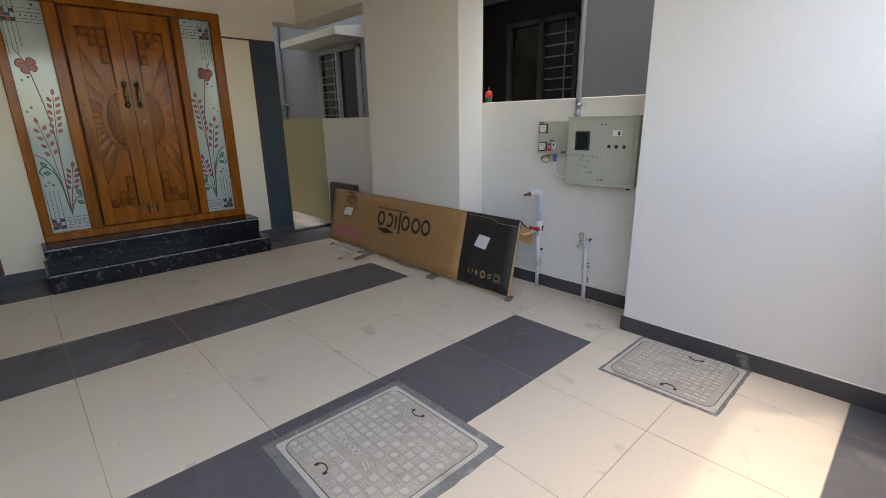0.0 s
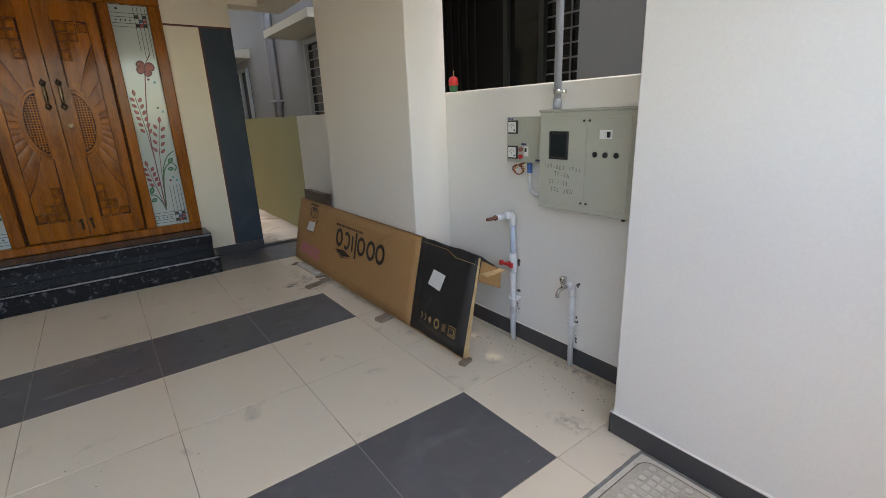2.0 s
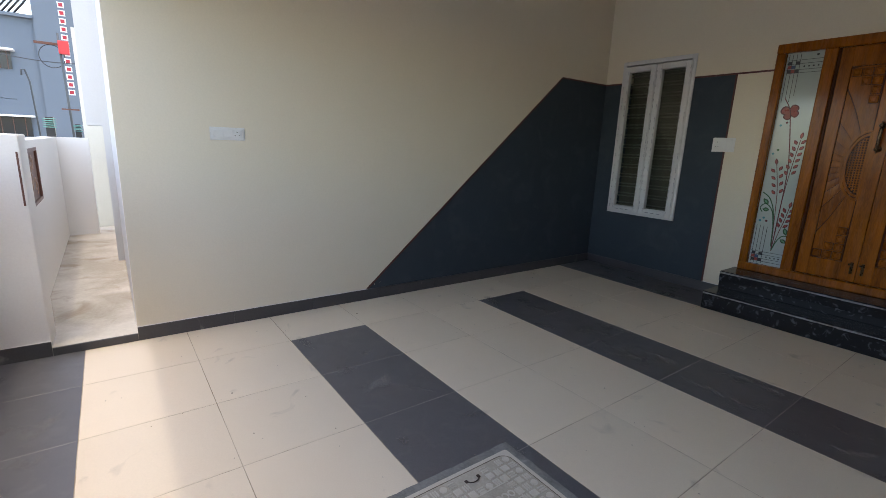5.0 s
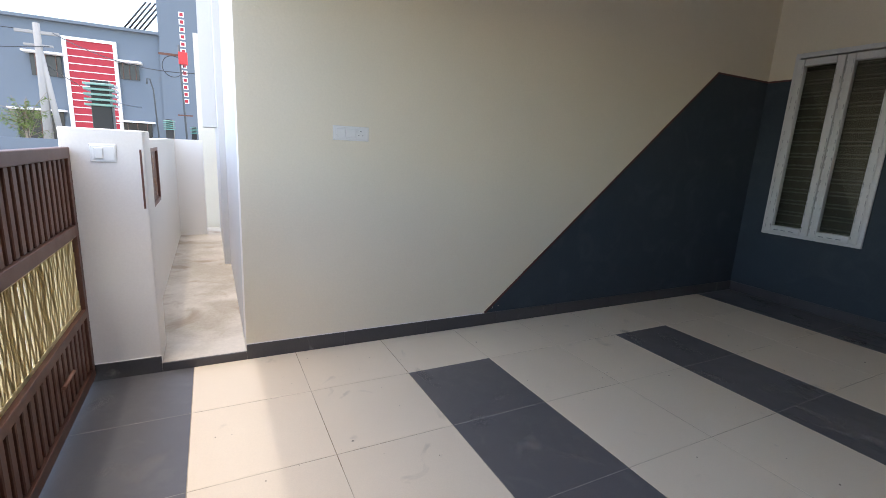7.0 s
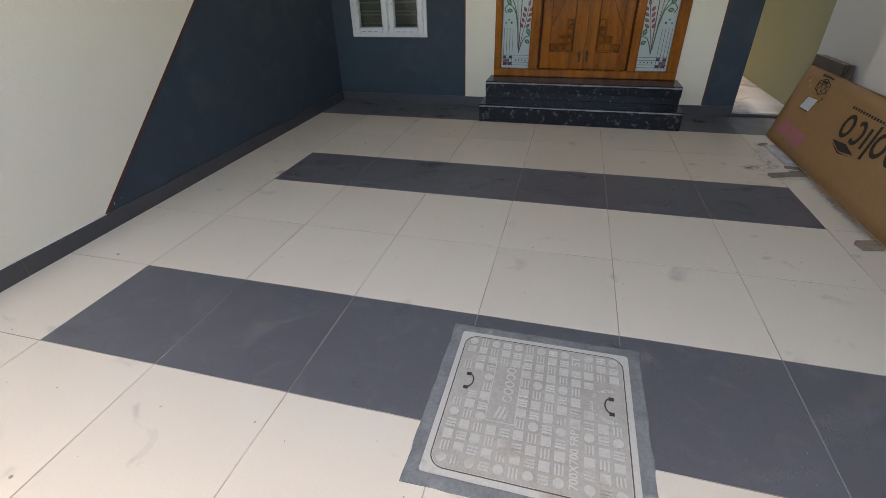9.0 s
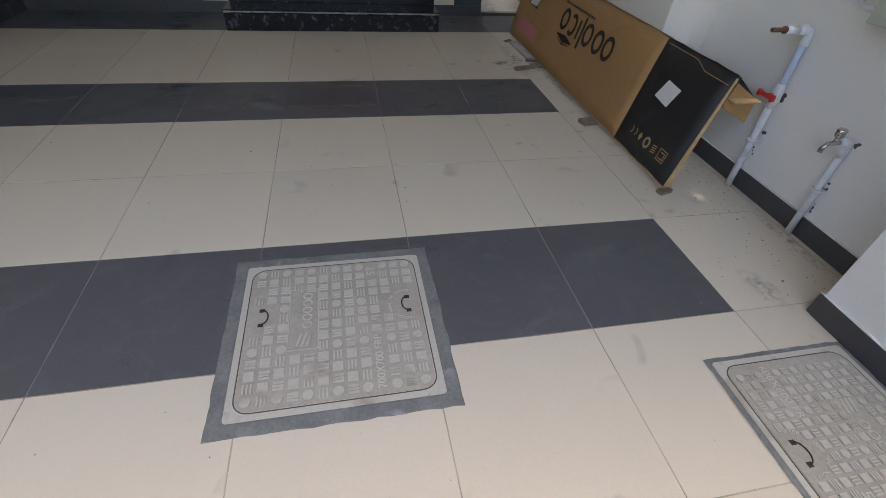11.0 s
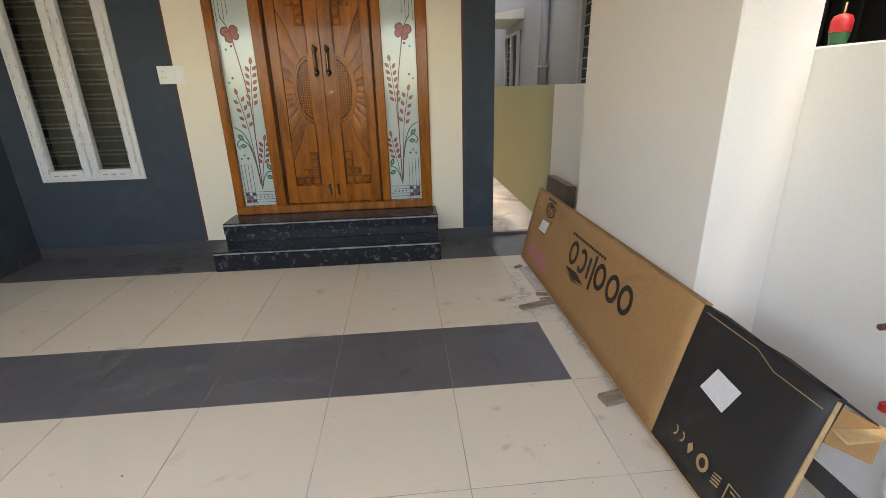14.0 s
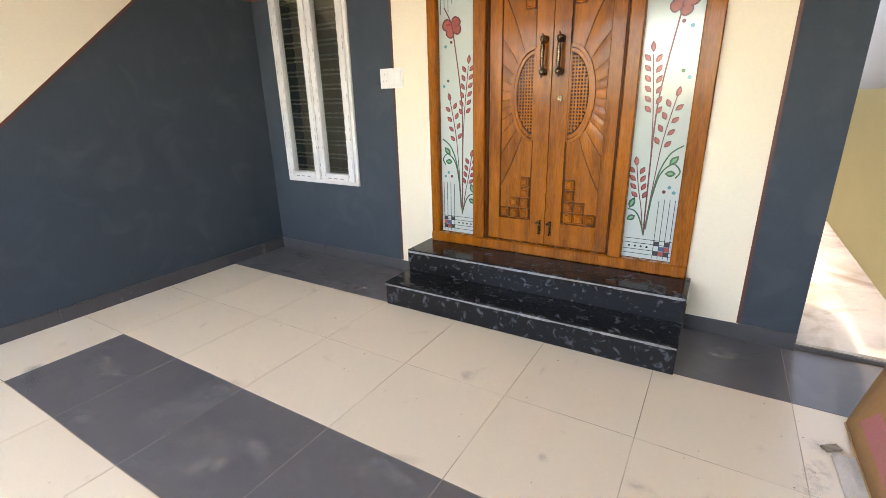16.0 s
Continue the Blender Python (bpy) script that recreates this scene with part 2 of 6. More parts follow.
def wall_block(x0, x1, z0, z1, mat):
    add_box(bm, x0, x1, YN, YN + T, z0, z1, mat=mat)


PX0, PX1, PZ = -0.225, 2.205, 2.24
wall_block(XW, WX0, 0, PZ, 1), wall_block(WX0, WX1, 0, WZ0, 1), wall_block(WX1, PX0, 0, PZ, 1)
wall_block(XW, WX0, PZ, CEIL, 0), wall_block(WX0, WX1, WZ1, CEIL, 0), wall_block(WX1, DX0, PZ, CEIL, 0)
wall_block(PX0, DX0, 0, PZ, 0), wall_block(DX0, DX1, 0, DZ0, 0), wall_block(DX0, DX1, DZ1, CEIL, 0)
wall_block(DX1, PX1, 0, PZ, 0), wall_block(PX1, XNE, 0, PZ, 1), wall_block(DX1, XNE, PZ, CEIL, 0)
setting("wall_north", bm, [CREAM, SLATE], "cream and slate-blue painted wall around the entrance door", "wall")

# east side: pier, low wall, column, beams
bm = box(2.735, XE + 0.001, 0.035, 1.352, 0, CEIL, 0.004)
setting("wall_pier", bm, WHITE, "wide white painted wall pier", "wall")
bm = box(XE, XE + 0.09, 1.352, 2.96, 0, LOW, 0.006)
setting("wall_east", bm, WHITE, "low white wall under an open bay", "wall")
bm = box(2.78, XE + 0.001, 2.9, 4.2, 0, CEIL, 0.004)
setting("column", bm, BEIGE, "wide off-white painted column", "column")
bm = bmesh.new()
add_box(bm, 2.78, XE - 0.002, 0.33, 2.9, BEAM, CEIL)
add_box(bm, 2.78, XE + 0.0, 4.2, YN + T, BEAM, CEIL)
add_box(bm, XNE, 2.78, YN, YN + T, BEAM, CEIL)
setting("beam", bm, CREAM, "cream painted concrete beam over the side opening", "beam")
# unseen front beam, added to hold skylight off the upper north wall
bm = box(XW - 0.2, 2.78, 0.225, 0.425, 2.52, CEIL, 0.004)
setting("beam", bm, CREAM, "unseen cream beam added across the porch front to cut skylight", "beam")
bm = box(XW - 0.2, XE, 0.225, YN + T, CEIL, CEIL + 0.15)
setting("ceiling", bm, WHITE, "white painted porch ceiling slab", "ceiling")

# side passage in the north-east and its boundary wall
bm = box(XNE - 0.2, XE, YN + 0.02, 14.0, -0.1, 0.045)
setting("passage_floor", bm, CONCRETE, "dusty concrete floor of the narrow side passage", "floor")
bm = bmesh.new()
add_box(bm, XE, XE + 0.14, 4.2, 5.67, 0, 1.40, mat=0)
add_box(bm, XE, XE + 0.14, 5.67, 14.0, 0, 1.40, mat=1)
setting("boundary_wall", bm, [WHITE, OLIVE], "low boundary wall, white then olive-yellow paint", "wall")
bm = box(XNE - 0.2, XNE, YN + T, 14.0, 0, 5.0)
setting("wall_house_side", bm, WHITE, "plain white side wall of the house", "wall")
bm = bmesh.new()
add_box(bm, XW - 0.2, XNE - 0.2, YN + T + 2.5, YN + T + 2.7, -0.1, CEIL)
add_box(bm, XW - 0.2, XW, YN + T, YN + T + 2.5, -0.1, CEIL)
add_box(bm, XW - 0.2, XNE - 0.2, YN + T, YN + T + 2.7, CEIL, CEIL + 0.1)
add_box(bm, XW, XNE - 0.2, YN + T, YN + T + 2.5, 0.2, 0.3)
setting("wall_inside", bm, CREAM, "plain walls of the room behind the door", "wall")
bm = box(XNE - 0.3, XE + 0.3, 14.0, 14.2, 0, 3.0)
setting("wall_passage_end", bm, WHITE, "plain white wall closing the passage", "wall")

# west passage in front of the house
bm = box(-6.4, XW, -0.12, Y_WEST_END, -0.1, 0.057, 0.004)
setting("passage_floor", bm, CONCRETE, "pale dusty concrete floor of the front passage", "floor")
bm = bmesh.new()
add_box(bm, -4.05, XW - 0.2, Y_WEST_END, Y_WEST_END + 0.2, 0, 4.5)
add_box(bm, -6.6, -4.05, Y_WEST_END - 0.06, Y_WEST_END + 0.2, 0, 4.5)
add_box(bm, -5.2, -4.6, Y_WEST_END - 0.2, Y_WEST_END - 0.06, 1.5, 4.5)
# house white darkened in the colour to offset the strong daylight on this wall
setting("wall_front", bm, surface("dimmed_white_paint", (0.60, 0.595, 0.58), (0.54, 0.53, 0.51), 0.8, scale=1.0, fine_amount=0.06, bump=0.2), "white front wall of the house along the passage", "wall")
FZ = 1.345
bm = bmesh.new()
yf0, yf1 = -0.21, -0.06
for x0, x1, z0, z1 in ((-5.84, -3.53, 0, FZ), (-2.87, -2.46, 0, FZ), (-2.3, XW - 0.3, 0, FZ), (-3.53, -2.87, 0, 0.82), (-3.53, -2.87, 1.28, FZ), (-2.46, -2.3, 0, 0.82), (-2.46, -2.3, 1.28, FZ)):
    add_box(bm, x0, x1, yf0, yf1, z0, z1)
add_box(bm, -5.98, -5.84, yf0, 0.27, 0, FZ)
setting("compound_wall", bm, WHITE, "low white compound wall with framed openings", "wall")
bm = box(-6.6, -6.45, 0.22, 0.6, 0, 2.8)
setting("wall_passage_end", bm, surface("pale_yellow_paint", (0.72, 0.69, 0.59), rough=0.8), "pale yellow wall at the far end of the front passage", "wall")

# ---- more materials ----
UPVC = surface("white_upvc", (0.70, 0.69, 0.675), (0.63, 0.62, 0.605), 0.35, scale=6, fine_amount=0.08)
PRINT = surface("grey_film_print", (0.28, 0.28, 0.29), rough=0.6)
PLATE = surface("white_switch_plastic", (0.82, 0.81, 0.78), rough=0.3, fine_amount=0.03)
BLACK = surface("black_plastic", (0.012, 0.012, 0.013), (0.02, 0.02, 0.02), 0.35)
BRASS = surface("antique_brass", (0.22, 0.16, 0.10), (0.05, 0.032, 0.02), 0.28, metal=1.0, scale=40, amount=1.2)
STEEL = surface("chromed_steel", (0.6, 0.6, 0.6), rough=0.15, metal=1.0)
# teak with the shade of the lattice holes put into its colour
TEAK_HOLE_SHADE = surface("lattice_hole_shade", (0.022, 0.007, 0.002), (0.014, 0.005, 0.002), 0.6, scale=6, spec=0.1)
# darker copy of the teak: shade in the carving's creases put into the colour
TEAK_SHADE = surface("shade_toned_teak", (0.075, 0.016, 0.002), (0.05, 0.012, 0.002), 0.45, scale=3, amount=1.2, stretch=(9, 9, 0.9), spec=0.15)
FROST = surface("frosted_glass", (0.44, 0.49, 0.46), (0.40, 0.46, 0.43), 0.12, scale=2, fine_amount=0.03, spec=0.3, coat=0.45, rough_var=0.05)
INK_RED = surface("etched_dark_red", (0.22, 0.02, 0.026), (0.36, 0.07, 0.045), 0.3, scale=18, amount=1.2)
INK_GREEN = surface("etched_dark_green", (0.008, 0.065, 0.02), (0.015, 0.10, 0.035), 0.3, scale=18, amount=1.2)
INK_DARK = surface("etched_maroon", (0.085, 0.008, 0.014), (0.14, 0.015, 0.02), 0.3, scale=18)
INK_BLUE = surface("etched_blue", (0.03, 0.07, 0.16), rough=0.3)
INK_LEAF = surface("etched_light_green", (0.10, 0.30, 0.16), rough=0.3)
INK_BLACK = surface("etched_black", (0.015, 0.016, 0.02), rough=0.3)
INK_TEAL = surface("etched_teal", (0.04, 0.22, 0.26), rough=0.3)
CARD = surface("brown_cardboard", (0.42, 0.225, 0.09), (0.36, 0.19, 0.075), 0.8, scale=4, fine=60, fine_amount=0.15, bump=0.15, bump_scale=40, spots=(0.30, 0.16, 0.07), spot_scale=3,
               stretch=(1, 1, 1))
CARD_EDGE = surface("pale_cardboard_edge", (0.58, 0.40, 0.21), (0.45, 0.29, 0.13), 0.85, scale=20, amount=1.2)
CARD_BLACK = surface("black_printed_card", (0.014, 0.013, 0.013), (0.022, 0.02, 0.02), 0.55, scale=6, spots=(0.05, 0.045, 0.04), spot_scale=5, spot_low=0.6)
CARD_INK = surface("dark_brown_ink", (0.035, 0.022, 0.015), rough=0.7)
CARD_GOLD = surface("tan_print", (0.50, 0.33, 0.15), rough=0.7)
PAPER = surface("white_paper_label", (0.75, 0.74, 0.72), rough=0.7)
PINK = surface("pink_chalk_mark", (0.50, 0.165, 0.19), (0.45, 0.18, 0.14), 0.8, scale=9, amount=0.9)
OLDWOOD = surface("weathered_wood", (0.33, 0.26, 0.19), (0.15, 0.11, 0.075), 0.85, scale=6, amount=1.2, stretch=(1, 6, 6), bump=0.3)
# lid ground: some grime, and the tread's relief shading put into the colour
FRP_GRIME_SHADE = surface("grimy_shade_toned_frp", (0.48, 0.435, 0.36), (0.38, 0.335, 0.265), 0.7, scale=6, amount=1.2, fine_amount=0.2)
# paler letters: contrast of relief lighting put into the colour
FRP_LETTER_LIGHT = surface("lightened_frp_composite", (0.64, 0.60, 0.52), (0.55, 0.51, 0.43), 0.6, scale=14)
FRP = surface("beige_frp_composite", (0.60, 0.555, 0.475), (0.53, 0.485, 0.40), 0.55, scale=5, fine_amount=0.15, spots=(0.34, 0.26, 0.18), spot_scale=6, spot_low=0.58, spot_high=0.75)
MORTAR = surface("grey_cement_mortar", (0.24, 0.237, 0.22), (0.14, 0.138, 0.13), 0.9, scale=9, amount=1.3, fine_amount=0.3, bump=0.6, bump_scale=60, spots=(0.42, 0.4, 0.37), spot_scale=8, spot_low=0.6)
PANEL_METAL = surface("grey_green_powder_coat", (0.45, 0.445, 0.365), (0.41, 0.405, 0.33), 0.42, scale=4, fine_amount=0.06)
PVC = surface("white_pvc_pipe", (0.78, 0.78, 0.78), (0.68, 0.69, 0.71), 0.35, scale=9, spots=(0.45, 0.44, 0.43), spot_scale=12, spot_low=0.62)
PVC_BLUE = surface("pale_blue_pvc_pipe", (0.55, 0.63, 0.75), rough=0.35)
CONDUIT = surface("grey_conduit", (0.28, 0.29, 0.31), (0.33, 0.34, 0.36), 0.45)
RED = surface("red_plastic", (0.62, 0.03, 0.03), rough=0.35)
GREEN_PLASTIC = surface("dark_green_plastic", (0.02, 0.12, 0.04), rough=0.4)
BLUE_PLASTIC = surface("blue_pvc", (0.08, 0.2, 0.6), rough=0.35)
RUST = surface("rusty_plug", (0.16, 0.06, 0.035), (0.09, 0.035, 0.02), 0.7, scale=30, amount=1.2)
GATE_BROWN = surface("brown_painted_steel", (0.15, 0.062, 0.04), (0.12, 0.05, 0.033), 0.42, scale=4)
GATE_GOLD = surface("cream_gold_sheet", (0.66, 0.54, 0.30), (0.58, 0.46, 0.24), 0.5, scale=5)
BLUE_PAINT = surface("sky_blue_paint", (0.14, 0.167, 0.193), (0.125, 0.15, 0.174), 0.8, scale=0.4)
RED_PAINT = surface("red_facade_paint", (0.42, 0.02, 0.032), rough=0.6)
GLASS_TEAL = surface("teal_stacked_glass", (0.10, 0.30, 0.27), rough=0.1, coat=1.0)
LEAFY = surface("feathery_leaves", (0.10, 0.16, 0.03), (0.17, 0.22, 0.05), 0.6, scale=3)
CLOTH = surface("dusty_brown_cloth", (0.2, 0.16, 0.13), rough=0.9)

GLASS = bpy.data.materials.new("clear_glass")
GLASS.use_nodes = True
_b = GLASS.node_tree.nodes["Principled BSDF"]
_b.inputs["Base Color"].default_value = (0.9, 0.95, 0.92, 1)
_b.inputs["Transmission Weight"].default_value, _b.inputs["Roughness"].default_value, _b.inputs["IOR"].default_value = 1.0, 0.02, 1.45


def basis(o, x, y):
    """A pose with its x and y along the given ways."""
    x, y = Vector(x).normalized(), Vector(y).normalized()
    z = x.cross(y)
    return Matrix(((x.x, y.x, z.x, o[0]), (x.y, y.y, z.y, o[1]), (x.z, y.z, z.z, o[2]), (0, 0, 0, 1)))


# ---- skirting, trim lines and sills ----
SK = 0.10


def skirting(x0, x1, y0, y1, paint=None, piece=0.6):
    root = tagged(thing("baseboard", ((x0 + x1) / 2, (y0 + y1) / 2, 0)), "dark grey tile skirting along the wall foot", "skirting", "", "structure")
    along_x = abs(x1 - x0) > abs(y1 - y0)
    a, b = (x0, x1) if along_x else (y0, y1)
    n = max(1, round((b - a) / piece))
    for i in range(n):
        p, q = a + (b - a) * i / n + 0.0008, a + (b - a) * (i + 1) / n - 0.0008
        bm = box(p, q, y0, y1, 0, SK, 0.0015) if along_x else box(x0, x1, p, q, 0, SK, 0.0015)
        part("skirting_tile", bm, SKIRT, root)
    r = random.Random(int((x0 * 7 + y0) * 100))
    bm = bmesh.new()
    p, b = paint or (a, b)
    while p < b:
        q = min(b, p + r.uniform(0.05, 0.3))
        h = r.uniform(0.0012, 0.0045)
        if along_x:
            add_box(bm, p, q, y0 + 0.004, y1 - 0.001, SK - 0.0005, SK + h)
        else:
            add_box(bm, x0 + 0.001, x1 - 0.004 if x0 < 0 else x1, p, q, SK - 0.0005, SK + h)
        p = q
    part("paint_edge", bm, WHITE, root, "uneven white paint smeared along the top")


skirting(XW, XW + 0.012, Y_WEST_END, YN, (Y_WEST_END, yb))
skirting(XW, XW + 0.012, Y_FRONT, 0.035)
skirting(XW + 0.012, 0.055, YN - 0.012, YN, (PX0, 0.055))
skirting(1.925, XNE, YN - 0.012, YN, (1.925, PX1))
skirting(2.723, 2.735, 0.035, 1.352)
skirting(2.723, XE, 1.352, 1.364)
skirting(XE - 0.012, XE, 1.364, 2.9)
skirting(2.768, 2.78, 2.9, 4.2)
skirting(2.768, XE - 0.012, 2.888, 2.9)
skirting(2.488, 2.723, 0.035, 0.047)
skirting(2.488, 2.5, Y_FRONT, 0.035)
bm = box(XW, XW + 0.012, 0.036, Y_WEST_END, 0, 0.055, 0.0015)
setting("step_riser", bm, SKIRT, "dark grey tile riser below the front passage", "step")
bm = box(XNE, XE, YN + 0.005, YN + 0.075, 0, 0.03, 0.003)
setting("threshold", bm, SKIRT, "dark stone threshold strip to the side passage", "threshold")

# thin brown lines between the paints
ln = 0.017
bm = bmesh.new()
add_band(bm, [(yb, dz), (ya, za), (YN, za)], ln, 0.004, basis((XW, 0, 0), (0, 1, 0), (0, 0, 1)))
setting("trim", bm, BROWN_LINE, "thin dark brown paint line on the west wall", "trim")
bm = bmesh.new()
for x0, x1, z0, z1 in ((XW, WX0, PZ - ln / 2, PZ + ln / 2), (WX1, DX0, PZ - ln / 2, PZ + ln / 2), (DX1, XNE, PZ - ln / 2, PZ + ln / 2), (PX0 - ln / 2, PX0 + ln / 2, SK, PZ - ln / 2), (PX1 - ln / 2, PX1 + ln / 2, SK, PZ - ln / 2)):
    add_box(bm, x0, x1, YN - 0.004, YN + 0.001, z0, z1)
setting("trim", bm, BROWN_LINE, "thin dark brown paint lines on the north wall", "trim")

# raised swirls of textured plaster near the end of the west wall
rnd = random.Random(4)
bm = bmesh.new()
mw = basis((XW, 0, 0), (0, 1, 0), (0, 0, 1))
for n in range(1500):
    far = rnd.random() ** 1.6 * 0.085 if n < 900 else rnd.random() ** 1.4
    cy, cz = Y_WEST_END + 0.02 + far * 1.9, 0.13 + (rnd.random() ** 1.7 * 2.2 if n < 900 else rnd.random() * 2.8)
    r = rnd.uniform(0.005, 0.019)
    a0 = rnd.random() * 6.3
    pts = [(cy + r * math.cos(a0 + k * 0.45), cz + r * math.sin(a0 + k * 0.45)) for k in range(rnd.randint(4, 8))]
    add_band(bm, pts, 0.0022, (0.0019 if n < 900 else 0.0008) * rnd.uniform(0.5, 1.1), mw)
setting("plaster_texture", bm, CREAM, "raised swirls of cream textured plaster on the wall", "plaster", "stuff")

# ---- entrance steps ----
steps = tagged(thing("entrance_steps", (1.0, 5.2, 0)), "two polished black granite steps with chipped pale edges", "steps")


def granite_step(x0, x1, y0, z0, z1):
    part("riser", box(x0, x1, y0 + 0.006, YN - 0.002, z0, z1 - 0.028, 0.002), GRANITE, steps)
    tread = part("tread", box(x0 - 0.004, x1 + 0.004, y0, YN - 0.001, z1 - 0.024, z1, 0.004), GRANITE, steps)
    bm = bmesh.new()
    r = random.Random(int(y0 * 100))
    x = x0
    while x < x1:
        w = r.uniform(0.03, 0.12)
        h = r.uniform(0.004, 0.013)
        add_box(bm, x, min(x + w, x1), y0 - 0.002, y0 + 0.004 + h * 0.3, z1 - 0.018 - h * 0.5, z1 - 0.012 + h * 0.3, 0.0012)
        x += w
    part("chipped_edge", bm, GRANITE_EDGE, tread, "rough pale chipped front edge")


granite_step(0.058, 1.925, 4.975, 0, 0.17)
granite_step(0.072, 1.925, 5.25, 0.17, 0.335)
part("riser", box(0.068, 1.929, 5.2525, 5.262, 0.238, 0.309, 0.0015), GRANITE, steps, "proud upper slab of the riser")

# ---- entrance door ----
door = tagged(thing("door_1", ((DX0 + DX1) / 2, YN, DZ0)), "varnished carved teak double door with etched glass sidelights", "door", "", "structure")
FY0, FY1 = YN - 0.03, YN + 0.10
JAMBS = ((DX0, 0.172), (0.46, 0.552), (1.437, 1.516), (1.803, DX1))
for x0, x1 in JAMBS:
    part("jamb", box(x0, x1, FY0, FY1, DZ0, DZ1 - 0.08, 0.006), TEAK, door)
part("head", box(DX0 - 0.001, DX1 + 0.001, FY0 - 0.003, FY1, DZ1 - 0.08, DZ1, 0.006), TEAK, door)
part("sill", box(DX0 + 0.001, DX1 - 0.001, FY0 - 0.012, FY1, DZ0, DZ0 + 0.075, 0.008), TEAK, door)
for x0, x1 in ((0.552, 0.572), (1.417, 1.437)):
    part("moulding", box(x0, x1, FY0 + 0.022, FY0 + 0.06, DZ0 + 0.075, DZ1 - 0.08, 0.006), TEAK_SHADE, door)

LZ0, LZ1 = DZ0 + 0.08, DZ1 - 0.085
LH = LZ1 - LZ0
LW = 0.424


def door_leaf(hinge_x, way):
    """One leaf: u runs from the hinge side to the meeting stile, v up."""
    m = basis((hinge_x, YN + 0.02, LZ0), (way, 0, 0), (0, 0, 1))
    flip = m @ Matrix.Diagonal((1, 1, -1 if way < 0 else 1, 1))
    base = flip
    y_sign = (base @ Vector((0, 0, 1)) - base.translation).y
    if y_sign > 0:
        base = base @ Matrix.Diagonal((1, 1, -1, 1))
    pu0, pu1, pv0, pv1 = 0.085, 0.318, 0.16, LH - 0.155
    leaf = part("leaf", box(hinge_x, hinge_x + way * LW, YN + 0.02, YN + 0.055, LZ0, LZ1), TEAK, door)

    def bx(u0, u1, v0, v1, d0, d1, bevel=0.0, bm=None):
        own = bm or bmesh.new()
        xs = sorted((hinge_x + way * u0, hinge_x + way * u1))
        add_box(own, xs[0], xs[1], YN + 0.02 - d1, YN + 0.02 - d0, LZ0 + v0, LZ0 + v1, bevel)
        return own

    for u0, u1, v0, v1 in ((0, pu0, 0, LH), (pu1, LW, 0, LH), (pu0, pu1, 0, pv0), (pu0, pu1, pv1, LH)):
        part("stile" if v1 - v0 > 1 else "rail", bx(u0, u1, v0, v1, 0.0, 0.018, 0.0012), TEAK, leaf)
    # carved half-oval with lattice
    cu, cv, rx, ry = pu1 - 0.005, 0.99, 0.15, 0.285
    arc = [(cu - rx * math.sin(a), cv + ry * math.cos(a)) for a in [math.pi * k / 22 for k in range(23)]]
    bm = bmesh.new()
    add_band(bm, arc, 0.02, 0.016, base)
    inner = [(cu - (rx - 0.03) * math.sin(a), cv + (ry - 0.045) * math.cos(a)) for a in [math.pi * k / 20 for k in range(21)]]
    add_band(bm, [(cu - (rx - 0.019) * math.sin(a), cv + (ry - 0.028) * math.cos(a)) for a in [math.pi * k / 22 for k in range(23)]], 0.019, 0.012, base)
    add_band(bm, [(cu, cv - ry), (cu, cv + ry)], 0.012, 0.014, base)
    part("oval_rim", bm, TEAK, leaf)
    # ground coloured near black to paint the shade inside the lattice holes
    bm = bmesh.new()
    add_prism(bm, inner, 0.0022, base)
    part("lattice_ground", bm, TEAK_HOLE_SHADE, leaf)
    bm = bmesh.new()
    k = cv - ry + 0.06
    while k < cv + ry - 0.05:
        half = (rx - 0.034) * math.sqrt(max(0, 1 - ((k - cv) / (ry - 0.05)) ** 2))
        if half > 0.012:
            bx(cu - half, cu - 0.006, k, k + 0.0085, 0.001, 0.009, 0, bm)
        k += 0.021
    k = cu - rx + 0.042
    while k < cu - 0.008:
        half = (ry - 0.05) * math.sqrt(max(0, 1 - ((k - cu) / (rx - 0.03)) ** 2))
        bx(k, k + 0.0075, cv - half, cv + half, 0.001, 0.0105, 0, bm)
        k += 0.0195
    part("lattice", bm, TEAK, leaf)
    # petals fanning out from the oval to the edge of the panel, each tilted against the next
    # dark ground paints the shade of the grooves between petals
    part("panel_ground", bx(pu0, pu1, pv0, pv1, 0.0, 0.0012), TEAK_SHADE, leaf)
    cuts = (90.4, 106, 121, 138, 156, 171, 187, 201, 215, 228, 241, 253, 269.6)

    def reach(a_, s_):
        """A point on the curved ray at angle a_, at the share s_ of the way to the panel's edge."""
        du, dv = math.cos(a_), math.sin(a_)
        k0 = 1 / math.sqrt((du / (rx + 0.011)) ** 2 + (dv / (ry + 0.012)) ** 2)

        def at(q_):
            return cu + du * q_ - abs(dv) * (1 - dv ** 20) * 0.6 * (q_ - k0) ** 2, cv + dv * q_

        lo, hi = k0, k0 + 1.2
        for _ in range(18):
            mid_ = (lo + hi) / 2
            u_, v_ = at(mid_)
            if pu0 + 0.004 < u_ < pu1 - 0.004 and pv0 + 0.004 < v_ < pv1 - 0.004:
                lo = mid_
            else:
                hi = mid_
        return at(k0 + (lo - k0) * s_)

    for n in range(len(cuts) - 1):
        a0_, a1_ = radians(cuts[n] + 0.35), radians(cuts[n + 1] - 0.35)
        bm = bmesh.new()
        rows_ = []
        for i in range(5):
            row_ = []
            for j in range(9):
                u_, v_ = reach(a0_ + (a1_ - a0_) * i / 4, j / 8)
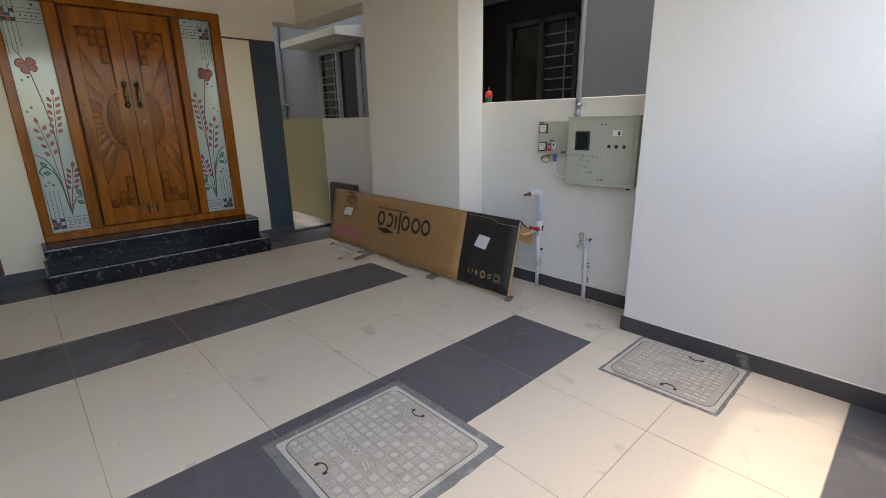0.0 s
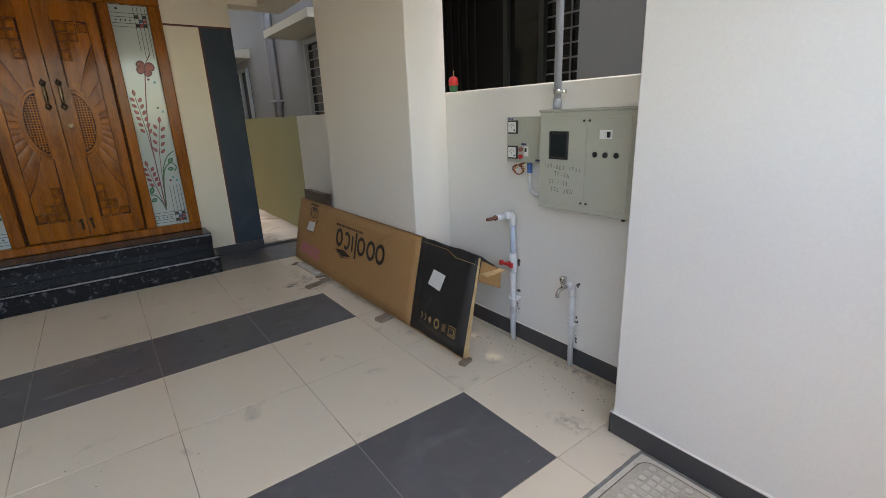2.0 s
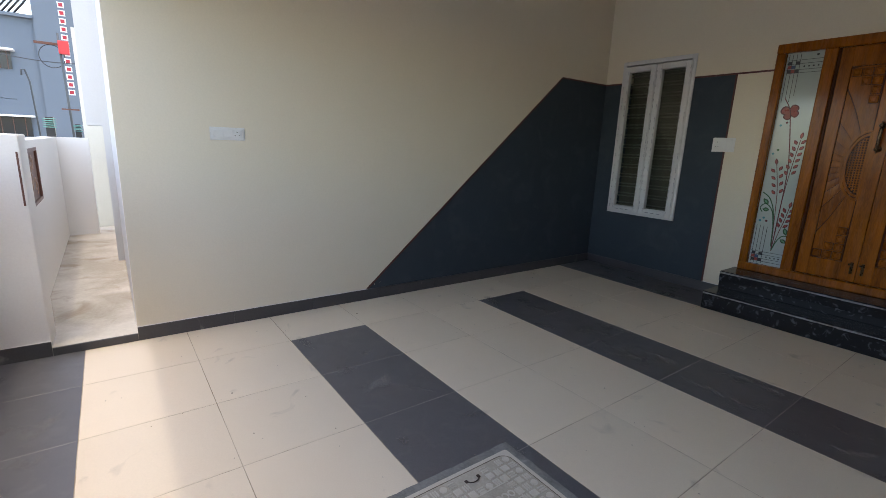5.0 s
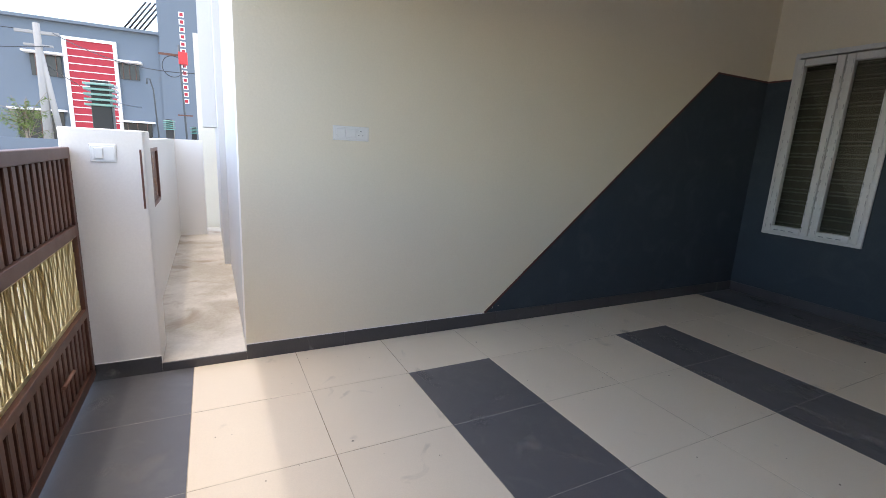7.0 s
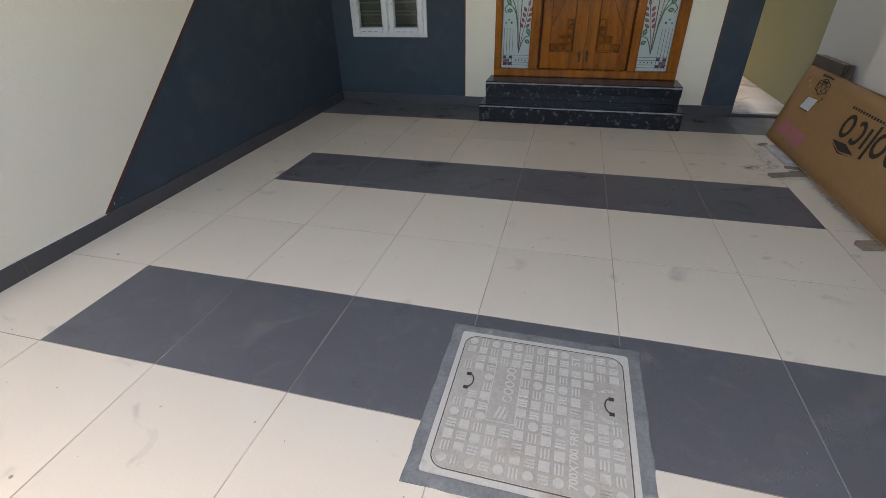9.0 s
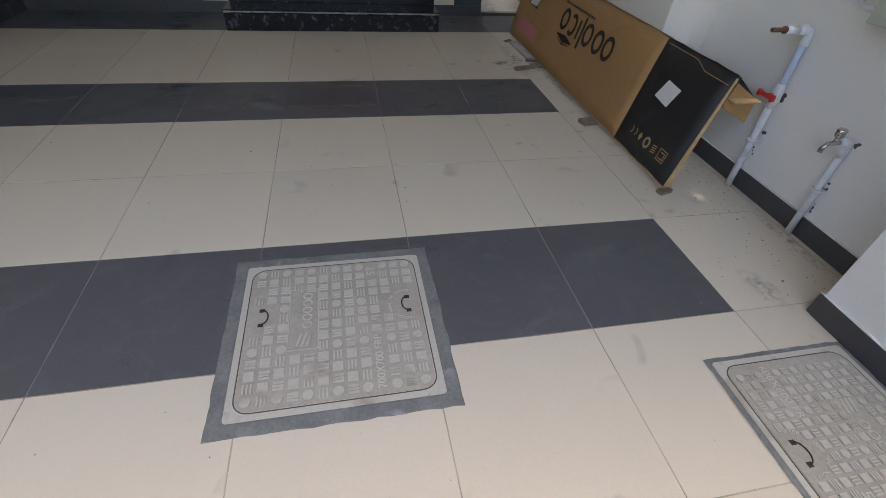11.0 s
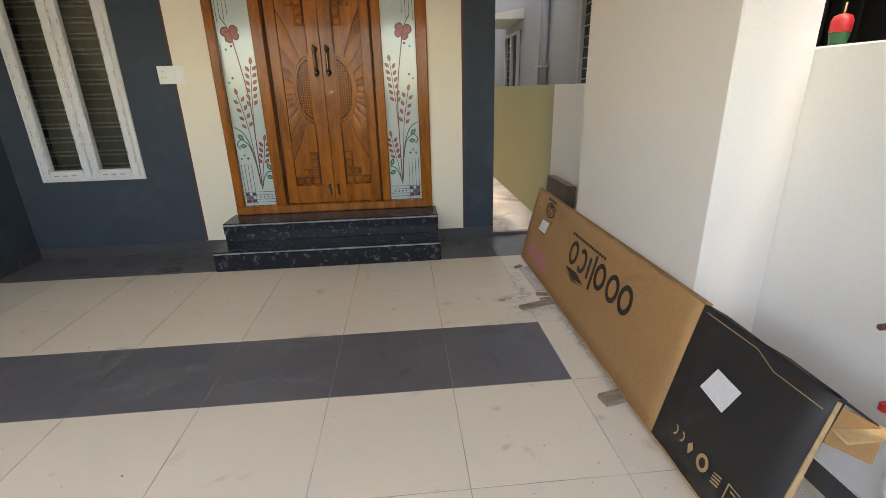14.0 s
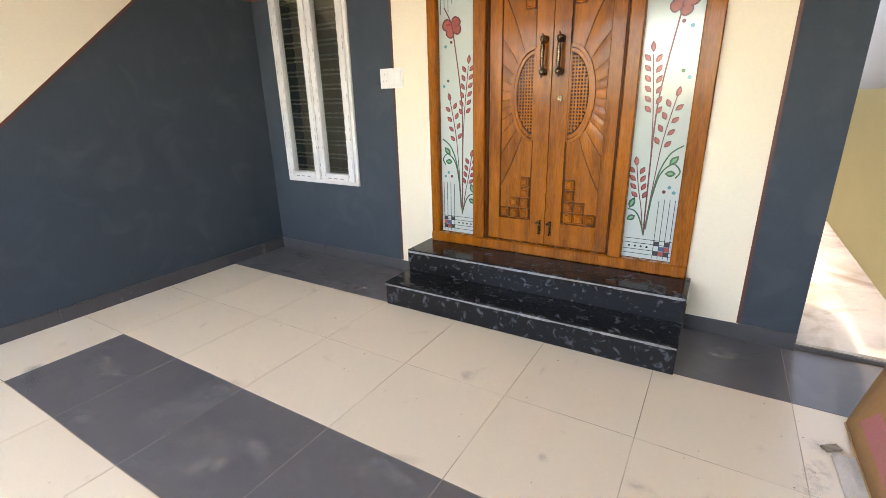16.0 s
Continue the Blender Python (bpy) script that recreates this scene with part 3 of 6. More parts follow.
                row_.append(bm.verts.new(base @ Vector((u_, v_, 0.003 + 0.002 * i / 4 + 0.0016 * math.sin(math.pi * i / 4)))))
            rows_.append(row_)
        for i in range(4):
            for j in range(8):
                bm.faces.new((rows_[i][j], rows_[i][j + 1], rows_[i + 1][j + 1], rows_[i + 1][j]))
        rim = [e for e in bm.edges if len(e.link_faces) == 1]
        for v in [g for g in bmesh.ops.extrude_edge_only(bm, edges=rim)["geom"] if isinstance(g, bmesh.types.BMVert)]:
            v.co.y = YN + 0.0195
        bmesh.ops.recalc_face_normals(bm, faces=bm.faces)
        part("carved_petal", bm, TEAK, leaf)
    # stepped squares at the ends of the panel
    q = (pu1 - pu0 - 0.03) / 3

    def squares(col, row, from_top):
        u1_ = pu1 - 0.012 - col * (q + 0.004)
        v0_ = pv1 - 0.012 - (row + 1) * (q + 0.006) if from_top else pv0 + 0.012 + row * (q + 0.006)
        bm = bmesh.new()
        # dark rim paints the shade line round each raised square
        part("square_ground", bx(u1_ - q + 0.001, u1_ - 0.001, v0_ + 0.001, v0_ + q - 0.001, 0.0, 0.0125), TEAK_SHADE, leaf)
        bx(u1_ - q + 0.004, u1_ - 0.004, v0_ + 0.004, v0_ + q - 0.004, 0.0125, 0.020, 0.006, bm)
        bx(u1_ - q * 0.78, u1_ - q * 0.22, v0_ + q * 0.22, v0_ + q * 0.78, 0.019, 0.026, 0.005, bm)
        part("carved_square", bm, TEAK, leaf)

    for col, row in ((0, 0), (1, 0), (2, 0), (0, 1), (1, 1), (0, 2), (0, 3)):
        squares(col, row, False)
        squares(col, row, True)
    # pull handle with ball ends and collars
    hu = LW - 0.05
    hx = hinge_x + way * hu
    z0, z1 = 1.53, 1.742
    handle = part("pull_handle", tube([(hx, YN - 0.045, z0 + 0.03 + (z1 - z0 - 0.06) * k / 12) for k in range(13)], [0.010 + 0.003 * math.sin(math.pi * k / 12) + (0.0012 if k % 2 else 0) for k in range(13)], 12), BRASS, leaf, "antique brass pull handle")
    for z in (z0 + 0.012, z1 - 0.012):
        bm = bmesh.new()
        bmesh.ops.create_uvsphere(bm, u_segments=14, v_segments=9, radius=0.019, matrix=Matrix.Translation((hx, YN - 0.045, z)))
        add_tube(bm, [(hx, YN - 0.045, z), (hx, YN + 0.004, z)], [0.013, 0.024], 14)
        tip = 1 if z > 1.6 else -1
        add_tube(bm, [(hx, YN - 0.045, z + tip * 0.012), (hx, YN - 0.045, z + tip * 0.034)], [0.01, 0.004], 10)
        part("finial", bm, BRASS, handle)
    bm = bmesh.new()
    bz = DZ0 + 0.20
    bxp = hinge_x + way * (LW - 0.035)
    add_box(bm, bxp - 0.011, bxp + 0.011, YN - 0.004, YN + 0.003, bz - 0.05, bz + 0.05, 0.003)
    add_tube(bm, [(bxp, YN - 0.012, bz - 0.05), (bxp, YN - 0.012, bz + 0.05)], 0.006, 8)
    add_tube(bm, [(bxp, YN - 0.012, bz + 0.03), (bxp - 0.014, YN - 0.034, bz + 0.035)], [0.006, 0.009], 8)
    part("tower_bolt", bm, BRASS, leaf, "small antique brass bolt")
    return leaf


left_leaf = door_leaf(0.574, 1)
right_leaf = door_leaf(1.415 + 0.011, -1)
bm = bmesh.new()
add_tube(bm, [(1.06, YN + 0.004, 1.385), (1.06, YN - 0.012, 1.385)], [0.019, 0.017], 16)
add_tube(bm, [(1.06, YN - 0.012, 1.385), (1.06, YN - 0.016, 1.385)], [0.009, 0.008], 12)
part("lock", bm, BRASS, right_leaf, "round brass lock")


def leaf_outline(u, v, ang, length, width):
    pts = [(0, 0), (0.3, 0.42), (0.55, 0.5), (0.8, 0.3), (1.0, 0), (0.8, -0.3), (0.55, -0.5), (0.3, -0.42)]
    c, s = math.cos(ang), math.sin(ang)
    return [(u + (x * length * c - y * width * s), v + (x * length * s + y * width * c)) for x, y in pts]


def sidelight(x0, x1, mirrored):
    z0, z1 = DZ0 + 0.075, DZ1 - 0.08
    w, h = x1 - x0, z1 - z0
    pane = part("glass_pane", box(x0 - 0.004, x1 + 0.004, YN + 0.02, YN + 0.028, z0 - 0.004, z1 + 0.004), FROST, door, "frosted sidelight glass with etched red and green plants")
    yb_ = YN + 0.0198
    m = basis((x1 if mirrored else x0, yb_, z0), (-1 if mirrored else 1, 0, 0), (0, 0, 1))
    if (m @ Vector((0, 0, 1)) - m.translation).y > 0:
        m = m @ Matrix.Diagonal((1, 1, -1, 1))
    D = 0.0012

    def band(mat, pts, width, name):
        b = bmesh.new()
        add_band(b, [(u * w, v * h) for u, v in pts], width, D, m)
        part(name, b, mat, pane)

    def quad(p0, p1, p2, n=14):
        return [((1 - t) ** 2 * p0[0] + 2 * t * (1 - t) * p1[0] + t * t * p2[0], (1 - t) ** 2 * p0[1] + 2 * t * (1 - t) * p1[1] + t * t * p2[1]) for t in [k / (n - 1) for k in range(n)]]

    def layer(mat, shapes, depth, name):
        b = bmesh.new()
        for pts in shapes:
            add_prism(b, pts, depth, m)
        part(name, b, mat, pane)

    # line work
    b = bmesh.new()
    for v in (0.014, 0.028, 0.049, 0.063, 0.968, 0.952, 0.926, 0.912):
        add_band(b, [(0.02 * w, v * h), (0.98 * w, v * h)], 0.0036, D, m)
    for u in (0.5, 0.62, 0.74, 0.86):
        for v in (0.0385, 0.939):
            add_prism(b, ring_outline(u * w, v * h, 0.007, 0.007, 10), D, m)
    add_prism(b, ring_outline(0.8 * w, 0.985 * h, 0.010, 0.010, 10), D, m)
    part("etched_lines", b, INK_BLACK, pane)
    b = bmesh.new()
    for k, (u, top, bot) in enumerate(((0.06, 0.195, 0.78), (0.16, 0.195, 0.80), (0.265, 0.195, 0.785), (0.37, 0.19, 0.81))):
        add_band(b, [(u * w, 0.004 * h), (u * w, top * h)], 0.0036, D * 1.3, m)
        add_band(b, [(u * w, bot * h), (u * w, 0.996 * h)], 0.0036, D * 1.3, m)
    part("etched_lines", b, INK_BLACK, pane)
    for mat, cells in ((INK_BLACK, ((0, 0), (2, 0), (0, 2), (2, 2))), (INK_BLUE, ((1, 1),)), (INK_RED, ((1, 0), (0, 1)))):
        shapes = []
        for i, j in cells:
            for v in (0.014 * h + j * 0.031, 0.913 * h + j * 0.034):
                u = (0.06 + i * 0.104) * w
                shapes.append([(u, v), (u + 0.028, v), (u + 0.028, v + 0.029), (u, v + 0.029)])
        layer(mat, shapes, D * 1.7, "checker")
    def flow(pts, n=7):
        """A smooth line through a few points."""
        q = [pts[0]] + list(pts) + [pts[-1]]
        out = []
        for i in range(1, len(q) - 2):
            for k in range(n):
                t = k / n
                out.append(tuple(0.5 * (2 * q[i][c] + (q[i + 1][c] - q[i - 1][c]) * t + (2 * q[i - 1][c] - 5 * q[i][c] + 4 * q[i + 1][c] - q[i + 2][c]) * t * t + (3 * q[i][c] - q[i - 1][c] - 3 * q[i + 1][c] + q[i + 2][c]) * t ** 3) for c in (0, 1)))
        return out + [pts[-1]]

    # stems
    foot = (0.60, 0.075)
    main = flow((foot, (0.617, 0.2), (0.627, 0.436), (0.554, 0.563), (0.397, 0.715)))
    sprays = ((flow((foot, (0.62, 0.267), (0.68, 0.44), (0.80, 0.61))), 0.445, 0.615, 6),
              (flow((foot, (0.50, 0.281), (0.43, 0.382), (0.27, 0.505))), 0.352, 0.492, 4),
              (flow(((0.62, 0.085), (0.70, 0.16), (0.80, 0.226), (0.885, 0.30))), 0.192, 0.292, 4))
    for k, (pts, wd) in enumerate([(main, 0.0085)] + [(sp[0], 0.0055) for sp in sprays]):
        b = bmesh.new()
        add_band(b, [(u * w, v * h) for u, v in pts], wd, D * (1 + 0.15 * k), m)
        part("stem", b, INK_DARK, pane)
    for pts, lo, hi, count in sprays:
        outer, inner_ = [], []
        for k in range(count + 1):
            v = lo + (hi - lo) * k / count
            i = next((i for i in range(len(pts) - 1) if pts[i + 1][1] >= v), len(pts) - 2)
            f_ = (v - pts[i][1]) / max(1e-6, pts[i + 1][1] - pts[i][1])
            u = pts[i][0] + (pts[i + 1][0] - pts[i][0]) * f_
            lean = math.atan2((pts[i + 1][1] - pts[i][1]) * h, (pts[i + 1][0] - pts[i][0]) * w)
            for sgn in ((1, -1) if k < count else (0,)):
                a_ = lean + sgn * 0.66
                u_, v_ = u * w - sgn * 0.0135 * math.sin(lean), v * h + sgn * 0.0135 * math.cos(lean) + (0.012 if sgn < 0 else 0)
                size = 0.053 if sgn else 0.062
                outer.append(leaf_outline(u_, v_, a_, size, 0.029))
                inner_.append(leaf_outline(u_ + size * 0.16 * math.cos(a_), v_ + size * 0.16 * math.sin(a_), a_ + 0.10, size * 0.72, 0.018))
        layer(INK_DARK, outer, D * 1.75, "etched_leaves")
        layer(INK_RED, inner_, D * 2.1, "etched_leaves")
    curls = (((0.575, 0.096), (0.481, 0.248), (0.296, 0.327), (0.049, 0.358)), ((0.54, 0.18), (0.422, 0.268), (0.20, 0.303), (0.055, 0.283), (0.125, 0.262)), ((0.60, 0.078), (0.70, 0.125), (0.82, 0.152), (0.97, 0.158)))
    for k, pts in enumerate(curls):
        b = bmesh.new()
        add_band(b, [(u * w, v * h) for u, v in flow(pts)], 0.0085, D * (1.66 + 0.1 * k), m)
        part("green_stem", b, INK_GREEN, pane)
    greens = ((0.27, 0.300, 2.28, 0.072), (0.33, 0.274, 3.1, 0.06), (0.94, 0.160, 1.9, 0.075), (0.80, 0.138, -0.55, 0.058))
    layer(INK_GREEN, [leaf_outline(u * w, v * h, a, ln_, 0.04) for u, v, a, ln_ in greens], D * 2.2, "green_leaves")
    layer(INK_LEAF, [leaf_outline(u * w + ln_ * 0.2 * math.cos(a), v * h + ln_ * 0.2 * math.sin(a), a, ln_ * 0.6, 0.016) for u, v, a, ln_ in greens], D * 2.5, "green_leaves")
    # butterfly: four rounded wings, body and feeler
    bu, bv = 0.39 * w, 0.734 * h
    for k, (a, ln_, wd) in enumerate(((radians(58), 0.082, 0.066), (radians(-18), 0.068, 0.058), (radians(155), 0.092, 0.072), (radians(236), 0.072, 0.062))):
        c_, s_ = math.cos(a), math.sin(a)
        for share, mat, dep in ((1.0, INK_DARK, 2.3 + 0.1 * k), (0.78, INK_RED, 2.8)):
            q0 = ln_ * (0.46 - 0.06 * (1 - share))
            oval = [(x, y * (0.85 + 0.5 * x / ln_)) for x, y in ring_outline(0, 0, ln_ * 0.5 * share, wd * 0.62 * share, 16)]
            layer(mat, [[(bu + (q0 + x) * c_ - y * s_, bv + (q0 + x) * s_ + y * c_) for x, y in oval]], D * dep, "butterfly_wing")
    b = bmesh.new()
    add_band(b, [(u * w, v * h) for u, v in flow(((0.40, 0.715), (0.375, 0.74), (0.29, 0.768), (0.16, 0.80)))], 0.007, D * 3.2, m)
    part("butterfly_body", b, INK_DARK, pane)
    for mat, dots in ((INK_TEAL, ((0.181, 0.677), (0.115, 0.218), (0.118, 0.545), (0.209, 0.233))), (INK_DARK, ((0.338, 0.69), (0.303, 0.219))), (INK_GREEN, ((0.237, 0.563),))):
        layer(mat, [ring_outline(u * w, v * h, 0.0105, 0.0105, 12) for u, v in dots], D, "etched_dots")


sidelight(0.172, 0.46, False)
sidelight(1.516, 1.803, True)

# ---- window ----
win = tagged(thing("window_1", ((WX0 + WX1) / 2, YN, WZ0)), "closed white uPVC casement window with printed film strips", "window", "", "structure")
bm = bmesh.new()
f = 0.045
for a in ((WX0, WX0 + f, WZ0, WZ1), (WX1 - f, WX1, WZ0, WZ1), (WX0 + f, WX1 - f, WZ0, WZ0 + f), (WX0 + f, WX1 - f, WZ1 - f, WZ1)):
    add_box(bm, a[0], a[1], YN - 0.02, YN + 0.06, a[2], a[3], 0.003)
part("window_frame", bm, UPVC, win)
mid = (WX0 + WX1) / 2
rnd = random.Random(9)
for x0, x1 in ((WX0 + 0.03, mid - 0.003), (mid + 0.003, WX1 - 0.03)):
    bm = bmesh.new()
    s = 0.066
    z0, z1 = WZ0 + 0.03, WZ1 - 0.06
    for a in ((x0, x0 + s, z0, z1), (x1 - s, x1, z0, z1), (x0 + s, x1 - s, z0, z0 + s), (x0 + s, x1 - s, z1 - s, z1)):
        add_box(bm, a[0], a[1], YN - 0.035, YN + 0.03, a[2], a[3], 0.006)
    sash = part("sash", bm, UPVC, win)
    pane = part("pane", box(x0 + s - 0.005, x1 - s + 0.005, YN + 0.0, YN + 0.006, z0 + s - 0.005, z1 - s + 0.005), GLASS, sash)
    pane.visible_shadow = False
    bm = bmesh.new()
    z = z0 + 0.04
    while z < z1 - 0.04:
        for xc in (x0 + 0.010, x0 + 0.056, x1 - 0.056, x1 - 0.010):
            if rnd.random() < 0.62:
                for k in range(rnd.randint(3, 7)):
                    zk = z + k * 0.0085
                    add_box(bm, xc - 0.0035, xc + rnd.uniform(0.001, 0.0035), YN - 0.0362, YN - 0.0345, zk, zk + 0.0055)
        z += 0.078
    for k in range(3):
        add_box(bm, x0 + 0.09 + k * 0.07, x0 + 0.13 + k * 0.07, YN - 0.0362, YN - 0.0345, z0 + 0.02, z0 + 0.028)
    part("film_print", bm, PRINT, sash, "rows of small grey printed marks")
bars = tagged(thing("window_grille", (mid, YN + 0.12, WZ0)), "dark twisted steel bars behind the window glass", "grille", "", "structure")
GRILLE = surface("dusty_brown_steel", (0.18, 0.16, 0.127), (0.28, 0.255, 0.21), 0.5, scale=30, amount=1.2)
for k in range(28):
    z = WZ0 + 0.09 + k // 2 * 0.118 + k % 2 * 0.035
    part("bar", tube([(WX0 + (WX1 - WX0) * j / 24, YN + 0.12, z + 0.0015 * math.sin(j * 2.1)) for j in range(25)], [0.005 + 0.004 * (j % 2) for j in range(25)], 6), GRILLE, bars)
# backing sheet added to carry the dim tone of the room behind the glass
bm = box(WX0 - 0.1, WX1 + 0.1, YN + 0.23, YN + 0.25, WZ0 - 0.05, WZ1 + 0.05)
setting("curtain_1", bm, surface("olive_brown_backing", (0.15, 0.13, 0.093), (0.10, 0.087, 0.062), 0.8, scale=3, stretch=(4, 1, 0.5)), "dull olive-brown backing sheet added behind the grille for the dim room", "blind")

# ---- switch plates ----
def switch_plate(at, right, rows, width, height, label):
    root = tagged(thing("switch_plate", at), label, "switch")
    m = basis(at, right, (0, 0, 1))

    def blk(u0, u1, v0, v1, d0, d1, bev=0.002):
        b = bmesh.new()
        add_box(b, u0, u1, v0, v1, d0, d1, bev, m)
        return b

    part("back_plate", blk(-width / 2, width / 2, -height / 2, height / 2, 0, 0.005, 0.002), PLATE, root)
    part("face_plate", blk(-width / 2 + 0.008, width / 2 - 0.008, -height / 2 + 0.01, height / 2 - 0.01, 0.005, 0.007, 0.001), PLATE, root)
    u = -width / 2 + 0.02
    for kind, w in rows:
        if kind == "rocker":
            part("rocker", blk(u, u + w - 0.004, -height / 2 + 0.018, height / 2 - 0.018, 0.007, 0.011, 0.002), PLATE, root)
        elif kind == "socket":
            sock = part("socket", blk(u, u + w - 0.004, -height / 2 + 0.016, height / 2 - 0.016, 0.007, 0.0095, 0.001), PLATE, root)
            for du, dv, r in ((0.5, 0.24, 0.004), (0.28, -0.16, 0.003), (0.72, -0.16, 0.003)):
                b = bmesh.new()
                add_prism(b, ring_outline(u + (w - 0.004) * du, dv * (height - 0.03), r, r, 10), 0.0008, m @ Matrix.Translation((0, 0, 0.0095)))
                part("socket_hole", b, BLACK, sock)
        u += w
    return root


switch_plate((-0.24, YN - 0.0005, 1.552), (1, 0, 0), (("socket", 0.06), ("rocker", 0.06), ("rocker", 0.06)), 0.215, 0.142, "white plastic switch and socket plate on the wall")
switch_plate((XW + 0.0005, 1.17, 1.455), (0, 1, 0), (("rocker", 0.065), ("rocker", 0.065), ("socket", 0.065)), 0.235, 0.09, "white plastic switch and socket plate on the cream wall")
switch_plate((XW + 0.0005, -0.148, 1.275), (0, 1, 0), (("rocker", 0.042),), 0.115, 0.092, "white plastic bell switch on the gate pier")

# ---- inspection covers ----
RUST_DARK = surface("dark_rusted_iron", (0.03, 0.022, 0.018), (0.07, 0.04, 0.025), 0.7, scale=40, amount=1.2)


def inspection_cover(x0, x1, y0, y1, label, turn, seed, mg=0.036):
    cx, cy = (x0 + x1) / 2, (y0 + y1) / 2
    root = tagged(thing("manhole_cover", (cx, cy, 0)), label, "manhole cover")
    r = random.Random(seed)
    # uneven ring of mortar
    bm = bmesh.new()
    n = 20

    def edge_points(inset, wobble, z):
        pts = []
        for ex, ey, fx, fy in ((x0, y0, x1, y0), (x1, y0, x1, y1), (x1, y1, x0, y1), (x0, y1, x0, y0)):
            for k in range(n):
                x, y = ex + (fx - ex) * k / n, ey + (fy - ey) * k / n
                x += (inset if x < cx else -inset) * min(1, abs(x - cx) / (abs(x1 - x0) / 2) * 1.0) + r.uniform(-wobble, wobble)
                y += (inset if y < cy else -inset) * min(1, abs(y - cy) / (abs(y1 - y0) / 2) * 1.0) + r.uniform(-wobble, wobble)
                pts.append(bm.verts.new((x, y, z + r.uniform(-0.001, 0.001) * (wobble > 0))))
        return pts

    rings = [edge_points(-(mg - 0.026), 0.003, 0.0003), edge_points(0.012 - mg * 0.5, 0.003, 0.0036), edge_points(mg * 0.8, 0.0015, 0.005), edge_points(mg + 0.012, 0.0, 0.0015)]
    for a, b in zip(rings, rings[1:]):
        for k in range(4 * n):
            bm.faces.new((a[k], a[(k + 1) % (4 * n)], b[(k + 1) % (4 * n)], b[k]))
    part("mortar_surround", bm, MORTAR, root, "rough grey cement mortar surround")
    X0, X1, Y0, Y1 = x0 + mg, x1 - mg, y0 + mg, y1 - mg
    w, h = X1 - X0, Y1 - Y0

    def rounded(ax0, ax1, ay0, ay1, rad):
        out = []
        for qx, qy, a in ((ax1 - rad, ay0 + rad, -90), (ax1 - rad, ay1 - rad, 0), (ax0 + rad, ay1 - rad, 90), (ax0 + rad, ay0 + rad, 180)):
            out += [(qx + rad * math.cos(radians(a + 15 * k)), qy + rad * math.sin(radians(a + 15 * k))) for k in range(7)]
        return out

    frame_bm = bmesh.new()
    add_prism(frame_bm, rounded(X0, X1, Y0, Y1, 0.012), 0.006, Matrix.Translation((0, 0, 0.001)))
    part("cover_frame", frame_bm, FRP, root)
    bm = bmesh.new()
    add_band(bm, rounded(X0 + 0.022, X1 - 0.022, Y0 + 0.022, Y1 - 0.022, 0.05), 0.004, 0.0007, Matrix.Translation((0, 0, 0.0068)), closed=True)
    part("seam", bm, surface("dark_seam_dirt", (0.12, 0.09, 0.065), rough=0.9), root, "thin dark dirt-filled seam")
    lid_bm = bmesh.new()
    add_prism(lid_bm, rounded(X0 + 0.026, X1 - 0.026, Y0 + 0.026, Y1 - 0.026, 0.046), 0.0035, Matrix.Translation((0, 0, 0.006)))
    # darkened below the tread so the relief reads under flat light
    lid = part("lid", lid_bm, FRP_GRIME_SHADE, root)
    # raised tread: squares, discs and triple bars
    bm = bmesh.new()
    m0 = Matrix.Translation((cx, cy, 0.0093)) @ Matrix.Rotation(radians(turn), 4, "Z")
    N = 13
    span = min(w, h) - 0.11
    c = span / (N - 1)
    hs = c * 0.36
    for i in range(N):
        for j in range(N):
            u, v = -span / 2 + i * c, -span / 2 + j * c
            if (i in (3, 4) and 4 <= j <= 9) or (i == 9 and (j <= 4 or j >= 11)) or (i in (0, 1) and 7 <= j <= 8) or (i >= 11 and 6 <= j <= 9) or (i == 10 and j in (7, 8)) or (i == 0 and j in (6, 10)):
                continue
            k = (i + j) % 2
            if k == 0 and (i * 2 + j) % 4 == 0:
                add_prism(bm, ring_outline(u, v, hs, hs, 14), 0.0055, m0)
            elif k == 0:
                add_prism(bm, [(u - hs, v - hs), (u + hs, v - hs), (u + hs, v + hs), (u - hs, v + hs)], 0.0055, m0)
            else:
                for t in (-0.7, 0, 0.7):
                    vert = (i + j) % 4 == 1
                    p = [(u - hs, v + t * hs - 0.0026), (u + hs, v + t * hs - 0.0026), (u + hs, v + t * hs + 0.0026), (u - hs, v + t * hs + 0.0026)]
                    add_prism(bm, [(u + (y - v), v + (x - u)) for x, y in p] if vert else p, 0.0055, m0)
    part("tread_pattern", bm, FRP, lid, "raised squares, discs and bars")
    # a plain maker's plate, and the size in raised letters
    bm = bmesh.new()
    pu, pv = -span / 2 + 3.5 * c, -span / 2 + 6.6 * c
    add_band(bm, [(pu - 0.05, pv - 0.125), (pu + 0.05, pv - 0.125), (pu + 0.05, pv + 0.15), (pu - 0.05, pv + 0.15)], 0.004, 0.003, m0, closed=True)
    for k in range(5):
        add_band(bm, ring_outline(pu + 0.012, pv - 0.02 + k * 0.034, 0.015, 0.013, 12), 0.006, 0.003, m0, closed=True)
    for k in range(3):
        add_band(bm, [(pu - 0.02 + k * 0.016, pv - 0.11), (pu - 0.005 + k * 0.016, pv - 0.06)], 0.008, 0.003, m0)
    part("maker_plate", bm, FRP, lid)
    bm = bmesh.new()
    q = -span / 2 + 9 * c
    text_turn = Matrix.Rotation(radians(90), 4, "Z")
    add_text(bm, "700X700 FRP" if w > 0.6 else "600X600 FRP", 0.038, m0 @ Matrix.Translation((q, -span / 2 + 2.1 * c, 0.001)) @ text_turn, 0.0012)
